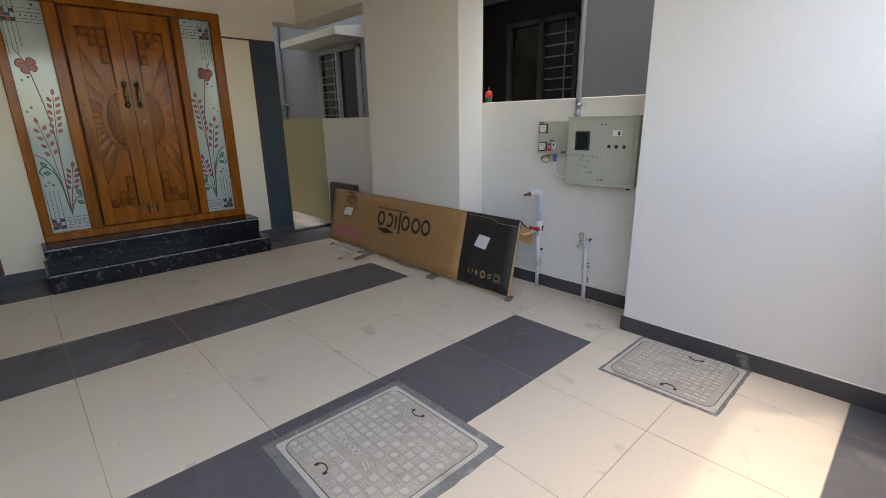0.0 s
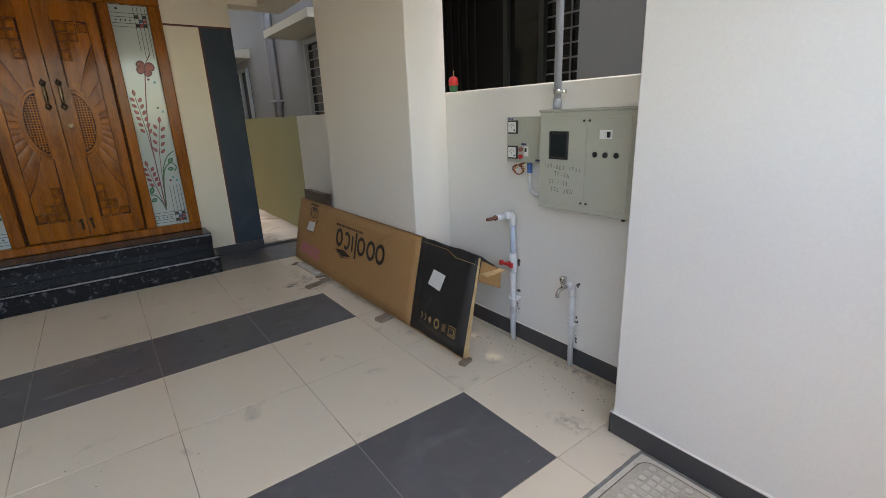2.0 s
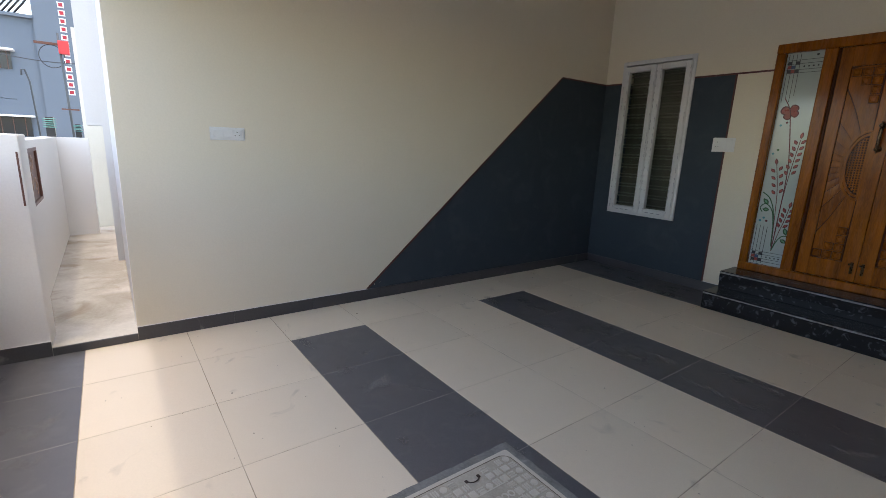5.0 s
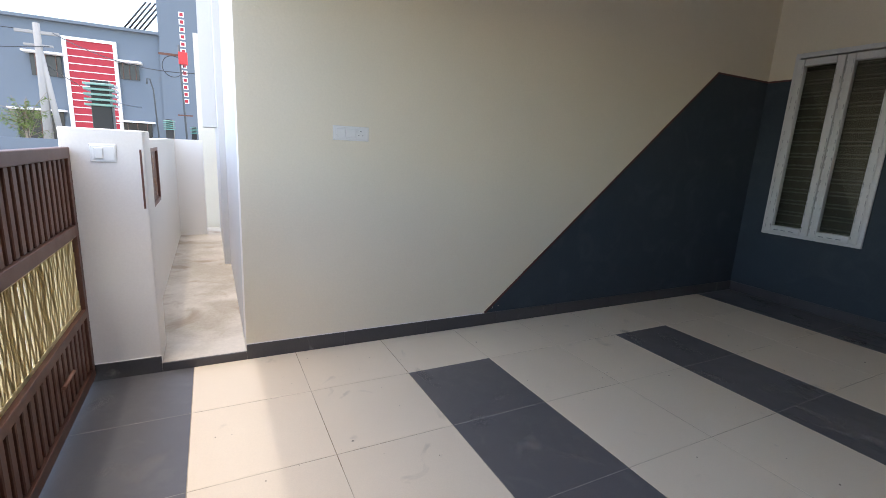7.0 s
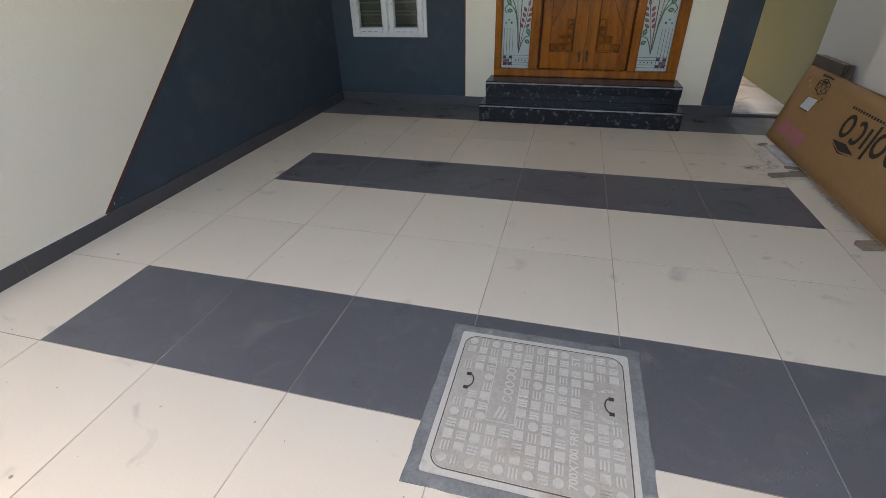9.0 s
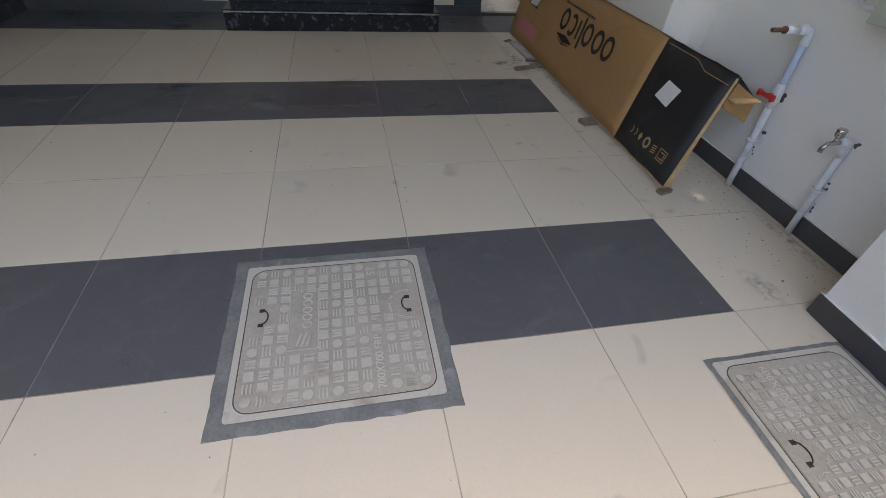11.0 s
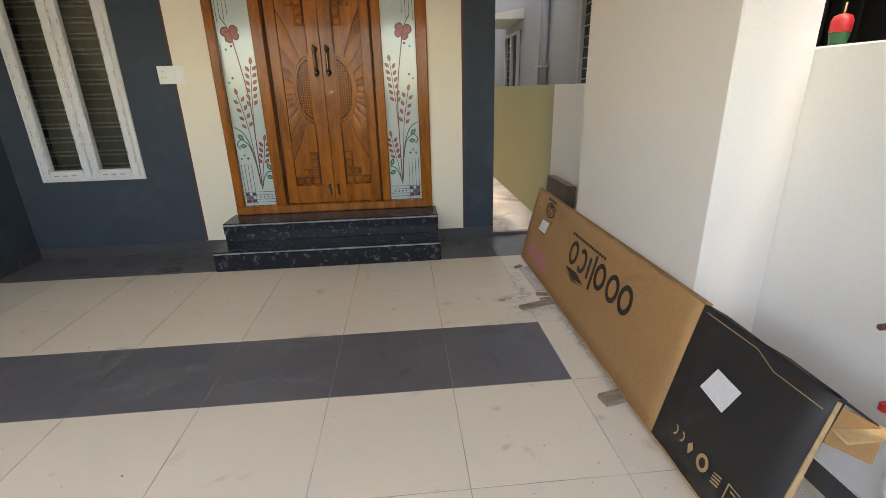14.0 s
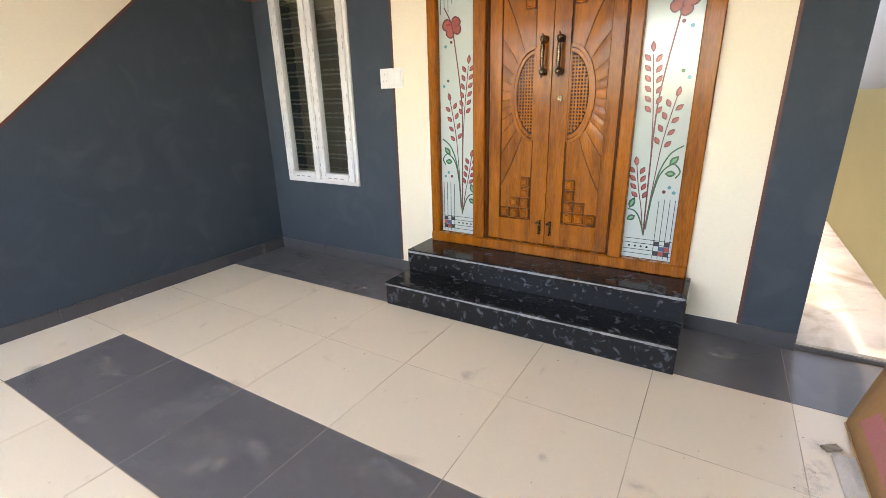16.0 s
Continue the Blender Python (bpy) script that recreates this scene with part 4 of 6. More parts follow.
    part("raised_letters", bm, FRP_LETTER_LIGHT, lid, "raised letters lightened in place of relief shading")
    bm = bmesh.new()
    add_text(bm, "5T", 0.045, m0 @ Matrix.Translation((q, span / 2 - 0.5 * c, 0.001)) @ text_turn, 0.0012)
    part("raised_letters", bm, FRP_LETTER_LIGHT, lid, "raised letters lightened in place of relief shading")
    bm = bmesh.new()
    cu_, cv_ = span / 2 - 0.3 * c, -span / 2 + 7.3 * c
    for k, ch in enumerate("PROUDLY MADE IN INDIA"):
        a = radians(280 - k * 9.6)
        add_text(bm, ch, 0.0165, m0 @ Matrix.Translation((cu_ + 0.068 * math.cos(a), cv_ + 0.068 * math.sin(a), 0.0012)) @ Matrix.Rotation(a - radians(90), 4, "Z"), 0.0014)
    part("raised_letters", bm, FRP_LETTER_LIGHT, lid, "raised letters lightened in place of relief shading")
    for u, sgn in ((-span / 2 + 0.3 * c, 1), (span / 2 - 0.3 * c, -1)):
        v = -span / 2 + 7.3 * c
        pts = [m0 @ Vector((u + sgn * 0.023 * math.cos(radians(a)), v + 0.033 * math.sin(radians(a)), 0.004)) for a in range(-90, 91, 15)]
        grip = part("lifting_handle", tube(pts, 0.0024, 8), RUST_DARK, root, "rusted dark lifting handle in its recess")
        for p in (pts[0], pts[-1]):
            part("handle_socket", box(p.x - 0.009, p.x + 0.009, p.y - 0.008, p.y + 0.008, 0.0093, 0.0112, 0.001), RUST_DARK, grip)
    return root


inspection_cover(0.558, 1.288, 1.185, 1.908, "square beige composite manhole cover in a cement surround", 0, 3)
inspection_cover(2.152, 2.722, 0.607, 1.213, "smaller square beige manhole cover beside the white pier", 180, 5, 0.02)

# ---- leaning carton ----
carton = tagged(thing("cardboard_box", (2.65, 3.55, 0.03)), "long flattened brown cardboard carton leaning on the column", "box")
BL = 2.69
slope = Vector((0.135, 0, 0.575))
BH = slope.length
cm = basis((2.605, 4.905, 0.03), (0, -1, 0), slope)
SEAM = 2.135


def on_carton(u0, u1, v0, v1, d0, d1, bev=0.0):
    b = bmesh.new()
    add_box(b, u0, u1, v0, v1, d0, d1, bev, cm)
    return b


th = -0.022
def sheet(u0, u1, bulge):
    """A length of the carton's front, with a soft bow and worn edges."""
    b = bmesh.new()
    nu, nv = max(4, int((u1 - u0) / 0.08)), 8
    rows = {}
    for side, dd in ((0, 0.0), (1, th)):
        for i in range(nu + 1):
            for j in range(nv + 1):
                u, v = u0 + (u1 - u0) * i / nu, BH * j / nv
                w_ = 0.002 * math.sin(u * 5.1 + 1) * math.sin(v * 6) + bulge * math.sin(math.pi * v / BH)
                edge = 0.004 * math.sin(u * 23) if j in (0, nv) else 0
                rows[side, i, j] = b.verts.new(cm @ Vector((u, v + edge, dd + w_)))
    for i in range(nu):
        for j in range(nv):
            for s_ in (0, 1):
                fc = b.faces.new([rows[s_, i, j], rows[s_, i + 1, j], rows[s_, i + 1, j + 1], rows[s_, i, j + 1]])
                fc.smooth = True
    for i in range(nu):
        for j in (0, nv):
            b.faces.new([rows[0, i, j], rows[0, i + 1, j], rows[1, i + 1, j], rows[1, i, j]])
    for j in range(nv):
        for i in (0, nu):
            b.faces.new([rows[0, i, j], rows[0, i, j + 1], rows[1, i, j + 1], rows[1, i, j]])
    return b


brown = part("brown_panel", sheet(0, SEAM, 0.003), CARD, carton)
blackp = part("black_panel", sheet(SEAM + 0.0005, BL, 0.003), CARD_BLACK, carton, "black printed end of the carton")
b = bmesh.new()
add_prism(b, [(0.002, 0.004), (BH - 0.01, 0.004), (BH - 0.012, -0.008), (0.30, -0.016), (0.08, -0.026), (0.004, -0.046)], 0.004, cm @ basis((BL, 0, 0), (0, 1, 0), (0, 0, 1)))
part("end_edge", b, CARD_EDGE, carton, "pale torn cardboard edge")
part("foot_edge", on_carton(0.0, BL, -0.006, -0.001, th, 0.004), CARD_EDGE, carton)
# top flap folded back and down
fold = cm @ Vector((0, BH, 0))
def flap(u0, u1, reach, drop, mat, name, extra=0.0):
    b = bmesh.new()
    y0, y1 = 4.905 - u0, 4.905 - u1
    for (xa, za_), (xb, zb_) in (((fold.x, fold.z + 0.004), (fold.x + reach, fold.z - drop)),):
        add_face(b, [(xa, y0, za_), (xa, y1, za_), (xb, y1 - extra, zb_), (xb, y0, zb_)])
        add_face(b, [(xa, y0, za_ - 0.008), (xa, y1, za_ - 0.008), (xb, y1 - extra, zb_ - 0.008), (xb, y0, zb_ - 0.008)])
        add_face(b, [(xa, y1, za_), (xb, y1 - extra, zb_), (xb, y1 - extra, zb_ - 0.008), (xa, y1, za_ - 0.008)])
        add_face(b, [(xb, y0, zb_), (xb, y1 - extra, zb_), (xb, y1 - extra, zb_ - 0.008), (xb, y0, zb_ - 0.008)])
    return part(name, b, mat, carton)


flap(0, SEAM, 0.032, 0.004, CARD, "top_flap")
flap(SEAM, BL, 0.14, 0.10, CARD_BLACK, "top_flap")
b = bmesh.new()
fx, fz = fold.x + 0.14, fold.z - 0.10
add_box(b, fold.x + 0.01, fx + 0.012, 2.165, 2.215, fz - 0.012, fz - 0.004, 0.001, Matrix.Identity(4))
bmesh.ops.rotate(b, cent=(fold.x, 2.2, fold.z), matrix=Matrix.Rotation(radians(4), 3, "X"), verts=b.verts)
part("end_flap", b, CARD_EDGE, carton, "torn pale end flap")
b = bmesh.new()
add_face(b, [(fold.x + 0.0, 2.225, fold.z - 0.02), (fx + 0.01, 2.205, fz - 0.01), (fx + 0.0, 2.20, fz - 0.12), (fold.x + 0.0, 2.222, fold.z - 0.15)])
ext = bmesh.ops.extrude_face_region(b, geom=b.faces[:])
bmesh.ops.translate(b, verts=[v for v in ext["geom"] if isinstance(v, bmesh.types.BMVert)], vec=(0, 0.006, 0))
part("inner_flap", b, CARD, carton)
# printed marks
PR = cm @ Matrix.Translation((0, 0, 0.0065))


def printed(name, mat, parent, draw):
    b = bmesh.new()
    draw(b)
    part(name, b, mat, parent)


def logo(b):
    for u, v, ru, rv in ((1.655, 0.372, 0.052, 0.062), (1.515, 0.37, 0.052, 0.062), (1.36, 0.37, 0.052, 0.062), (0.966, 0.372, 0.05, 0.062)):
        add_band(b, ring_outline(u, v, ru, rv, 24), 0.027, 0.001, PR, closed=True)
    add_band(b, [(1.272, 0.255), (1.268, 0.46)], 0.026, 0.001, PR)
    add_band(b, [(1.212, 0.30), (1.208, 0.425)], 0.026, 0.001, PR)
    add_band(b, ring_outline(1.105, 0.367, 0.048, 0.062, 16, -2.3, 2.3), 0.027, 0.001, PR)
    add_prism(b, [(0.905, 0.265), (1.05, 0.228), (1.2, 0.252), (1.07, 0.282)], 0.001, PR)
    add_prism(b, [(0.915, 0.247), (1.05, 0.212), (1.2, 0.238), (1.05, 0.220)], 0.001, PR)
    for k in range(15):
        add_box(b, 0.885 + k * 0.0325, 0.905 + k * 0.0325, 0.470, 0.486, 0, 0.001, 0, PR)


printed("maker_mark", CARD_INK, brown, logo)


def crest(b):
    hexagon = [(0.385 + 0.105 * math.cos(radians(60 * k + 30)), 0.50 + 0.055 * math.sin(radians(60 * k + 30))) for k in range(6)]
    add_band(b, hexagon, 0.007, 0.001, PR, closed=True)
    add_band(b, [(0.295, 0.515), (0.475, 0.515)], 0.005, 0.0011, PR)
    add_band(b, [(0.30, 0.51), (0.33, 0.465), (0.36, 0.51), (0.40, 0.46), (0.43, 0.51), (0.47, 0.475)], 0.006, 0.0012, PR)
    add_box(b, 0.345, 0.425, 0.522, 0.54, 0, 0.001, 0, PR)
    for k in range(5):
        add_box(b, 0.29 + k * 0.037, 0.315 + k * 0.037, 0.562, 0.578, 0, 0.001, 0, PR)
    for u, v in ((0.475, 0.43), (0.455, 0.405)):
        add_prism(b, [(u - 0.014, v), (u - 0.003, v - 0.003), (u, v - 0.014), (u + 0.003, v - 0.003), (u + 0.014, v), (u + 0.003, v + 0.003), (u, v + 0.014), (u - 0.003, v + 0.003)], 0.001, PR)


printed("crest_print", CARD_INK, brown, crest)
printed("label", PAPER, brown, lambda b: add_prism(b, [(0.243, 0.315), (0.401, 0.319), (0.434, 0.412), (0.281, 0.403)], 0.0012, PR))
printed("label_shadow_line", CARD_INK, brown, lambda b: add_band(b, [(0.277, 0.41), (0.238, 0.312), (0.395, 0.315)], 0.007, 0.0009, PR))
printed("chalk_patch", PINK, brown, lambda b: add_prism(b, [(0.107, 0.085), (0.34, 0.082), (0.578, 0.071), (0.60, 0.178), (0.40, 0.186), (0.186, 0.192)], 0.0006, PR))
for u, v, ru, rv in ((0.16, 0.50, 0.02, 0.012), (0.20, 0.47, 0.013, 0.02), (0.11, 0.535, 0.01, 0.008)):
    printed("torn_spot", CARD_EDGE, brown, lambda b: add_prism(b, [(u + ru * math.cos(k) * (0.7 + 0.3 * (k % 2)), v + rv * math.sin(k) * (0.6 + 0.4 * (k % 3) / 2)) for k in range(6)], 0.0007, PR))
printed("label", PAPER, blackp, lambda b: add_prism(b, [(2.275, 0.325), (2.40, 0.31), (2.435, 0.415), (2.315, 0.425)], 0.0015, PR))


printed("ce_mark", CARD_GOLD, blackp, lambda b: add_band(b, ring_outline(2.245, 0.115, 0.018, 0.02, 10, -1.3, 1.3), 0.006, 0.001, PR))
printed("ce_mark", CARD_GOLD, blackp, lambda b: add_band(b, ring_outline(2.285, 0.115, 0.018, 0.02, 10, -1.3, 1.3), 0.006, 0.001, PR))
printed("drop_icon", CARD_GOLD, blackp, lambda b: add_prism(b, [(2.345, 0.085), (2.36, 0.115), (2.345, 0.135), (2.33, 0.115)], 0.001, PR))
printed("ring_icon", CARD_GOLD, blackp, lambda b: add_band(b, ring_outline(2.415, 0.11, 0.022, 0.026, 14), 0.013, 0.001, PR, closed=True))
printed("bars_icon", CARD_GOLD, blackp, lambda b: [add_band(b, [(2.47, 0.088 + k * 0.012), (2.505, 0.094 + k * 0.012)], 0.005, 0.001, PR) for k in range(4)])
printed("square_icon", CARD_GOLD, blackp, lambda b: [add_band(b, [(2.535, 0.08), (2.595, 0.08), (2.595, 0.14), (2.535, 0.14)], 0.006, 0.001, PR, closed=True), add_band(b, [(2.548, 0.092), (2.582, 0.092), (2.582, 0.125), (2.55, 0.125)], 0.006, 0.001, PR)])
printed("fold_line", CARD_GOLD, blackp, lambda b: add_band(b, [(SEAM + 0.03, BH - 0.02), (2.42, BH - 0.02), (2.5, BH - 0.05), (BL - 0.02, BH - 0.05)], 0.003, 0.001, PR))

# scraps of wood that prop the carton
def scrap(at, size, turn, label, mat=OLDWOOD):
    b = bmesh.new()
    sx, sy, sz = size
    add_box(b, -sx / 2, sx / 2, -sy / 2, sy / 2, 0, sz, 0.003, Matrix.Translation(at) @ Matrix.Rotation(radians(turn), 4, "Z"))
    return tagged(part("wood_scrap", b, mat), label, "wood scrap")


scrap((2.612, 2.205, 0.0), (0.08, 0.045, 0.022), 18, "small weathered wood scrap under the carton corner")
scrap((2.555, 3.02, 0.0), (0.11, 0.075, 0.026), 12, "weathered wood block propping the carton")
scrap((2.51, 4.025, 0.0), (0.30, 0.052, 0.02), 17, "thin weathered board sticking out beneath the carton")
scrap((2.60, 4.455, 0.0), (0.13, 0.43, 0.022), 2, "flat pale paint-splashed board under the carton end", surface("pale_splashed_board", (0.58, 0.55, 0.50), (0.36, 0.32, 0.27), 0.85, scale=7, amount=1.7, stretch=(2.5, 0.6, 1)))
scrap((2.61, 4.175, 0.0), (0.17, 0.05, 0.008), -14, "splintered grey wood strip under the carton")
scrap((2.60, 4.12, 0.0), (0.14, 0.025, 0.006), 9, "splintered grey wood strip under the carton")
scrap((2.535, 4.72, 0.0), (0.07, 0.035, 0.012), 35, "small weathered wood scrap under the carton corner")

stack = tagged(thing("tile_stack", (3.0, 5.18, 0)), "stack of spare brown tiles leaning on the boundary wall", "tiles")
BROWN_TILE = surface("dark_brown_tile_back", (0.10, 0.07, 0.05), (0.14, 0.10, 0.075), 0.6, scale=8)
for k in range(4):
    b = bmesh.new()
    add_box(b, -0.006, 0.006, -0.27, 0.27, 0, 0.61, 0.001, Matrix.Translation((2.94 + 0.015 * k, 5.18 - 0.012 * k, 0.002)) @ Matrix.Rotation(radians(4), 4, "Y"))
    part("tile", b, BROWN_TILE, stack)

# ---- electric meter cabinet ----
MX, MY0, MY1, MZ0, MZ1 = 2.89, 1.44, 1.935, 0.905, 1.347
cab = tagged(thing("meter_cabinet", (XE, (MY0 + MY1) / 2, MZ0)), "grey-green steel electric meter cabinet on the wall", "meter box")
part("body", box(MX + 0.012, XE, MY0, MY1, MZ0, MZ1, 0.004), PANEL_METAL, cab)
part("rain_lip", box(MX - 0.006, XE, MY0 - 0.008, MY1 + 0.006, MZ1, MZ1 + 0.012, 0.003), PANEL_METAL, cab)
part("face_frame", box(MX + 0.004, MX + 0.012, MY0 - 0.004, MY1 + 0.004, MZ0 - 0.004, MZ1, 0.002), PANEL_METAL, cab)
split = 1.672
mm = basis((MX + 0.004, 0, 0), (0, -1, 0), (0, 0, 1))      # local x towards -y, z out to the west


def cab_box(y0, y1, z0, z1, d0, d1, bev=0.0015):
    b = bmesh.new()
    add_box(b, -y1, -y0, z0, z1, d0, d1, bev, mm)
    return b


doors = []
for y0, y1 in ((split + 0.002, MY1 - 0.022), (MY0 + 0.022, split - 0.002)):
    doors.append(part("door", cab_box(y0, y1, MZ0 + 0.024, MZ1 - 0.024, 0.0, 0.004), PANEL_METAL, cab))
    for z in (MZ0 + 0.04, MZ1 - 0.04):
        yy = y0 + 0.012 if y0 > split else y1 - 0.012
        b = bmesh.new()
        add_prism(b, ring_outline(-yy, z, 0.005, 0.005, 10), 0.004, mm @ Matrix.Translation((0, 0, 0.004)))
        part("screw", b, BLACK, doors[-1])
view = part("viewing_window", cab_box(1.765, 1.875, 1.135, 1.262, 0.004, 0.009, 0.004), BLACK, doors[0], "dark viewing window over the meter")
part("window_pane", cab_box(1.778, 1.862, 1.148, 1.249, 0.009, 0.0105, 0.001), surface("smoky_plastic", (0.02, 0.024, 0.024), rough=0.1), view)
MARKER = surface("marker_ink", (0.10, 0.105, 0.10), rough=0.6)
for body, y, z, size in (("120-003-3931", 1.79, 1.103, 0.029), ("TF-IA", 1.79, 1.066, 0.029), ("23-1-23", 1.81, 1.032, 0.026), ("SCL 2KW", 1.79, 0.994, 0.030)):
    r = random.Random(len(body))
    for k, ch in enumerate(body):
        if ch == " ":
            continue
        b = bmesh.new()
        add_text(b, ch, size * r.uniform(0.85, 1.12), mm @ Matrix.Translation((-y + (k - len(body) / 2) * size * 0.62, z - 0.0012 * k + r.uniform(-0.003, 0.003), 0.0044)) @ Matrix.Rotation(radians(r.uniform(-12, 6)), 4, "Z") @ Matrix.Diagonal((0.85, 1, 1, 1)))
        part("handwritten_mark", b, MARKER, doors[0])
part("breaker", cab_box(1.545, 1.605, 1.232, 1.268, 0.004, 0.008, 0.001), PLATE, doors[1], "white breaker with black lever")
part("lever", cab_box(1.552, 1.566, 1.238, 1.262, 0.008, 0.014, 0.001), BLACK, doors[1])
for y in (1.625, 1.575, 1.522):
    b = bmesh.new()
    add_prism(b, ring_outline(-y, 1.165, 0.012, 0.012, 14), 0.003, mm @ Matrix.Translation((0, 0, 0.004)))
    part("lamp_hole", b, BLACK, doors[1])
part("padlock_tab", box(MX + 0.04, MX + 0.06, MY0 + 0.05, MY0 + 0.065, MZ0 - 0.022, MZ0, 0.002), BLACK, cab)

pump = tagged(thing("pump_panel", (XE, 2.1, 1.1)), "small grey steel pump starter panel with two gauges", "control panel")
PXf = 2.985
part("body", box(PXf + 0.006, XE, 1.955, 2.25, 1.098, 1.326, 0.003), PANEL_METAL, pump)
part("cover", box(PXf, PXf + 0.006, 1.952, 2.253, 1.095, 1.329, 0.002), PANEL_METAL, pump)
pm = basis((PXf, 0, 0), (0, -1, 0), (0, 0, 1))


def pump_box(y0, y1, z0, z1, d0, d1, bev=0.001):
    b = bmesh.new()
    add_box(b, -y1, -y0, z0, z1, d0, d1, bev, pm)
    return b


for z0 in (1.243, 1.112):
    g = part("gauge", pump_box(2.168, 2.238, z0, z0 + 0.068, 0, 0.012, 0.003), BLACK, pump)
    part("gauge_face", pump_box(2.175, 2.231, z0 + 0.007, z0 + 0.061, 0.012, 0.0135), PLATE, g, "white gauge face")
    b = bmesh.new()
    add_band(b, ring_outline(-2.203, z0 + 0.025, 0.02, 0.022, 10, 0.5, 2.6), 0.002, 0.0006, pm @ Matrix.Translation((0, 0, 0.0135)))
    add_band(b, [(-2.2, z0 + 0.02), (-2.21, z0 + 0.045)], 0.0015, 0.0007, pm @ Matrix.Translation((0, 0, 0.0135)))
    add_prism(b, ring_outline(-2.185, z0 + 0.018, 0.005, 0.005, 8), 0.001, pm @ Matrix.Translation((0, 0, 0.0135)))
    part("needle", b, BLACK, g)
for z, mat in ((1.162, surface("dull_red_lamp", (0.35, 0.12, 0.1), rough=0.4)), (1.125, RED)):
    b = bmesh.new()
    add_prism(b, ring_outline(-2.145, z, 0.012, 0.012, 14), 0.012, pm)
    part("button", b, mat, pump, "round red push button")
part("toggle_plate", pump_box(2.095, 2.122, 1.128, 1.178, 0, 0.004), PLATE, pump)
part("toggle", pump_box(2.104, 2.113, 1.15, 1.17, 0.004, 0.012), BLACK, pump)
NAVY = surface("navy_label", (0.03, 0.035, 0.12), rough=0.4)
for y0, y1, z0, z1 in ((2.208, 2.242, 1.314, 1.324), (2.11, 2.145, 1.184, 1.194), (2.01, 2.045, 1.105, 1.115)):
    part("label_strip", pump_box(y0, y1, z0, z1, 0, 0.0012, 0), NAVY, pump)
b = bmesh.new()
add_text(b, "1.0 HP", 0.009, pm @ Matrix.Translation((-2.225, 1.319, 0.0016)), 0.0)
part("label_text", b, PLATE, pump)
b = bmesh.new()
add_prism(b, ring_outline(-1.985, 1.21, 0.008, 0.008, 10), 0.008, pm)
part("lock", b, BLACK, pump)

elb = tagged(thing("conduit_elbow", (3.03, 2.13, 1.0)), "grey and blue conduit bend joining the two electric boxes", "conduit")
part("sleeve", tube([(3.035, 2.13, 1.095), (3.035, 2.13, 1.035)], 0.0145, 14), BLUE_PLASTIC, elb, "blue plastic sleeve")
part("pipe", tube([(3.035, 2.13, 1.035), (3.035, 2.13, 0.975)] + [(3.035, 2.13 - 0.055 * (1 - math.cos(radians(a))), 0.975 - 0.055 * math.sin(radians(a))) for a in range(10, 91, 10)] + [(3.035, 1.96, 0.92), (3.035, 1.936, 0.92)], 0.0115, 12), PVC, elb)
part("clamp", tube([(3.035, 1.985, 0.92), (3.035, 1.965, 0.92)], 0.018, 12), PVC, elb)
wires = tagged(thing("wire_coil", (3.02, 2.19, 1.06)), "small coil of orange, red and black loose wires", "wire")
for mat, ph in ((surface("orange_wire", (0.7, 0.3, 0.04), rough=0.4), 0.0), (BLACK, 0.9), (surface("red_wire", (0.45, 0.03, 0.03), rough=0.4), 1.7)):
    pts = [(3.02 + 0.008 * math.sin(3 * a + ph), 2.20 + 0.036 * math.cos(a + ph) - 0.02 * math.cos(2 * a) * 0.3, 1.05 + 0.027 * math.sin(a + ph)) for a in [k * 0.42 for k in range(28)]]
    part("wire", tube([(3.035, 2.145, 1.095)] + pts, 0.0024, 6), mat, wires)
con = tagged(thing("conduit_pipe", (3.035, 1.957, MZ1)), "vertical grey conduit pipe rising from the meter cabinet", "conduit")
part("pipe", tube([(3.035, 1.957, MZ1 + 0.012), (3.035, 1.957, CEIL - 0.002)], 0.0185, 14), CONDUIT, con)
part("coupling", tube([(3.035, 1.957, MZ1 + 0.012), (3.035, 1.957, MZ1 + 0.06)], 0.0215, 14), CONDUIT, con)
b = bmesh.new()
add_tube(b, [(3.035, 1.957, 1.432), (3.035, 1.957, 1.452)], 0.0215, 14)
add_box(b, 3.045, 3.07, 1.925, 1.99, 1.434, 1.45, 0.003)
part("saddle_clamp", b, STEEL, con)

# ---- water pipes ----
wp = tagged(thing("water_pipe", (3.03, 2.245, 0)), "white water pipe with red valve and open rusty nozzle", "pipe")
PXp, PY = 3.028, 2.245
part("lower_pipe", tube([(PXp, PY - 0.005, 0.0), (PXp, PY, 0.45)], 0.0165, 14), PVC, wp)
part("upper_pipe", tube([(PXp, PY, 0.54), (PXp, PY + 0.003, 0.745)], 0.0165, 14), PVC_BLUE, wp)
vb = part("valve_body", tube([(PXp, PY, 0.44), (PXp, PY, 0.462), (PXp, PY, 0.466), (PXp, PY, 0.53), (PXp, PY, 0.534), (PXp, PY, 0.556)], [0.021, 0.021, 0.0245, 0.0245, 0.021, 0.021], 14), PVC, wp)
b = bmesh.new()
add_tube(b, [(PXp - 0.026, PY, 0.5), (PXp - 0.05, PY, 0.5)], [0.012, 0.011], 10)
add_box(b, PXp - 0.062, PXp - 0.048, PY - 0.048, PY + 0.048, 0.49, 0.51, 0.004)
add_box(b, PXp - 0.068, PXp - 0.046, PY - 0.052, PY - 0.03, 0.485, 0.516, 0.005)
add_box(b, PXp - 0.068, PXp - 0.046, PY + 0.03, PY + 0.052, 0.485, 0.516, 0.005)
part("valve_handle", b, RED, vb, "red butterfly valve handle")
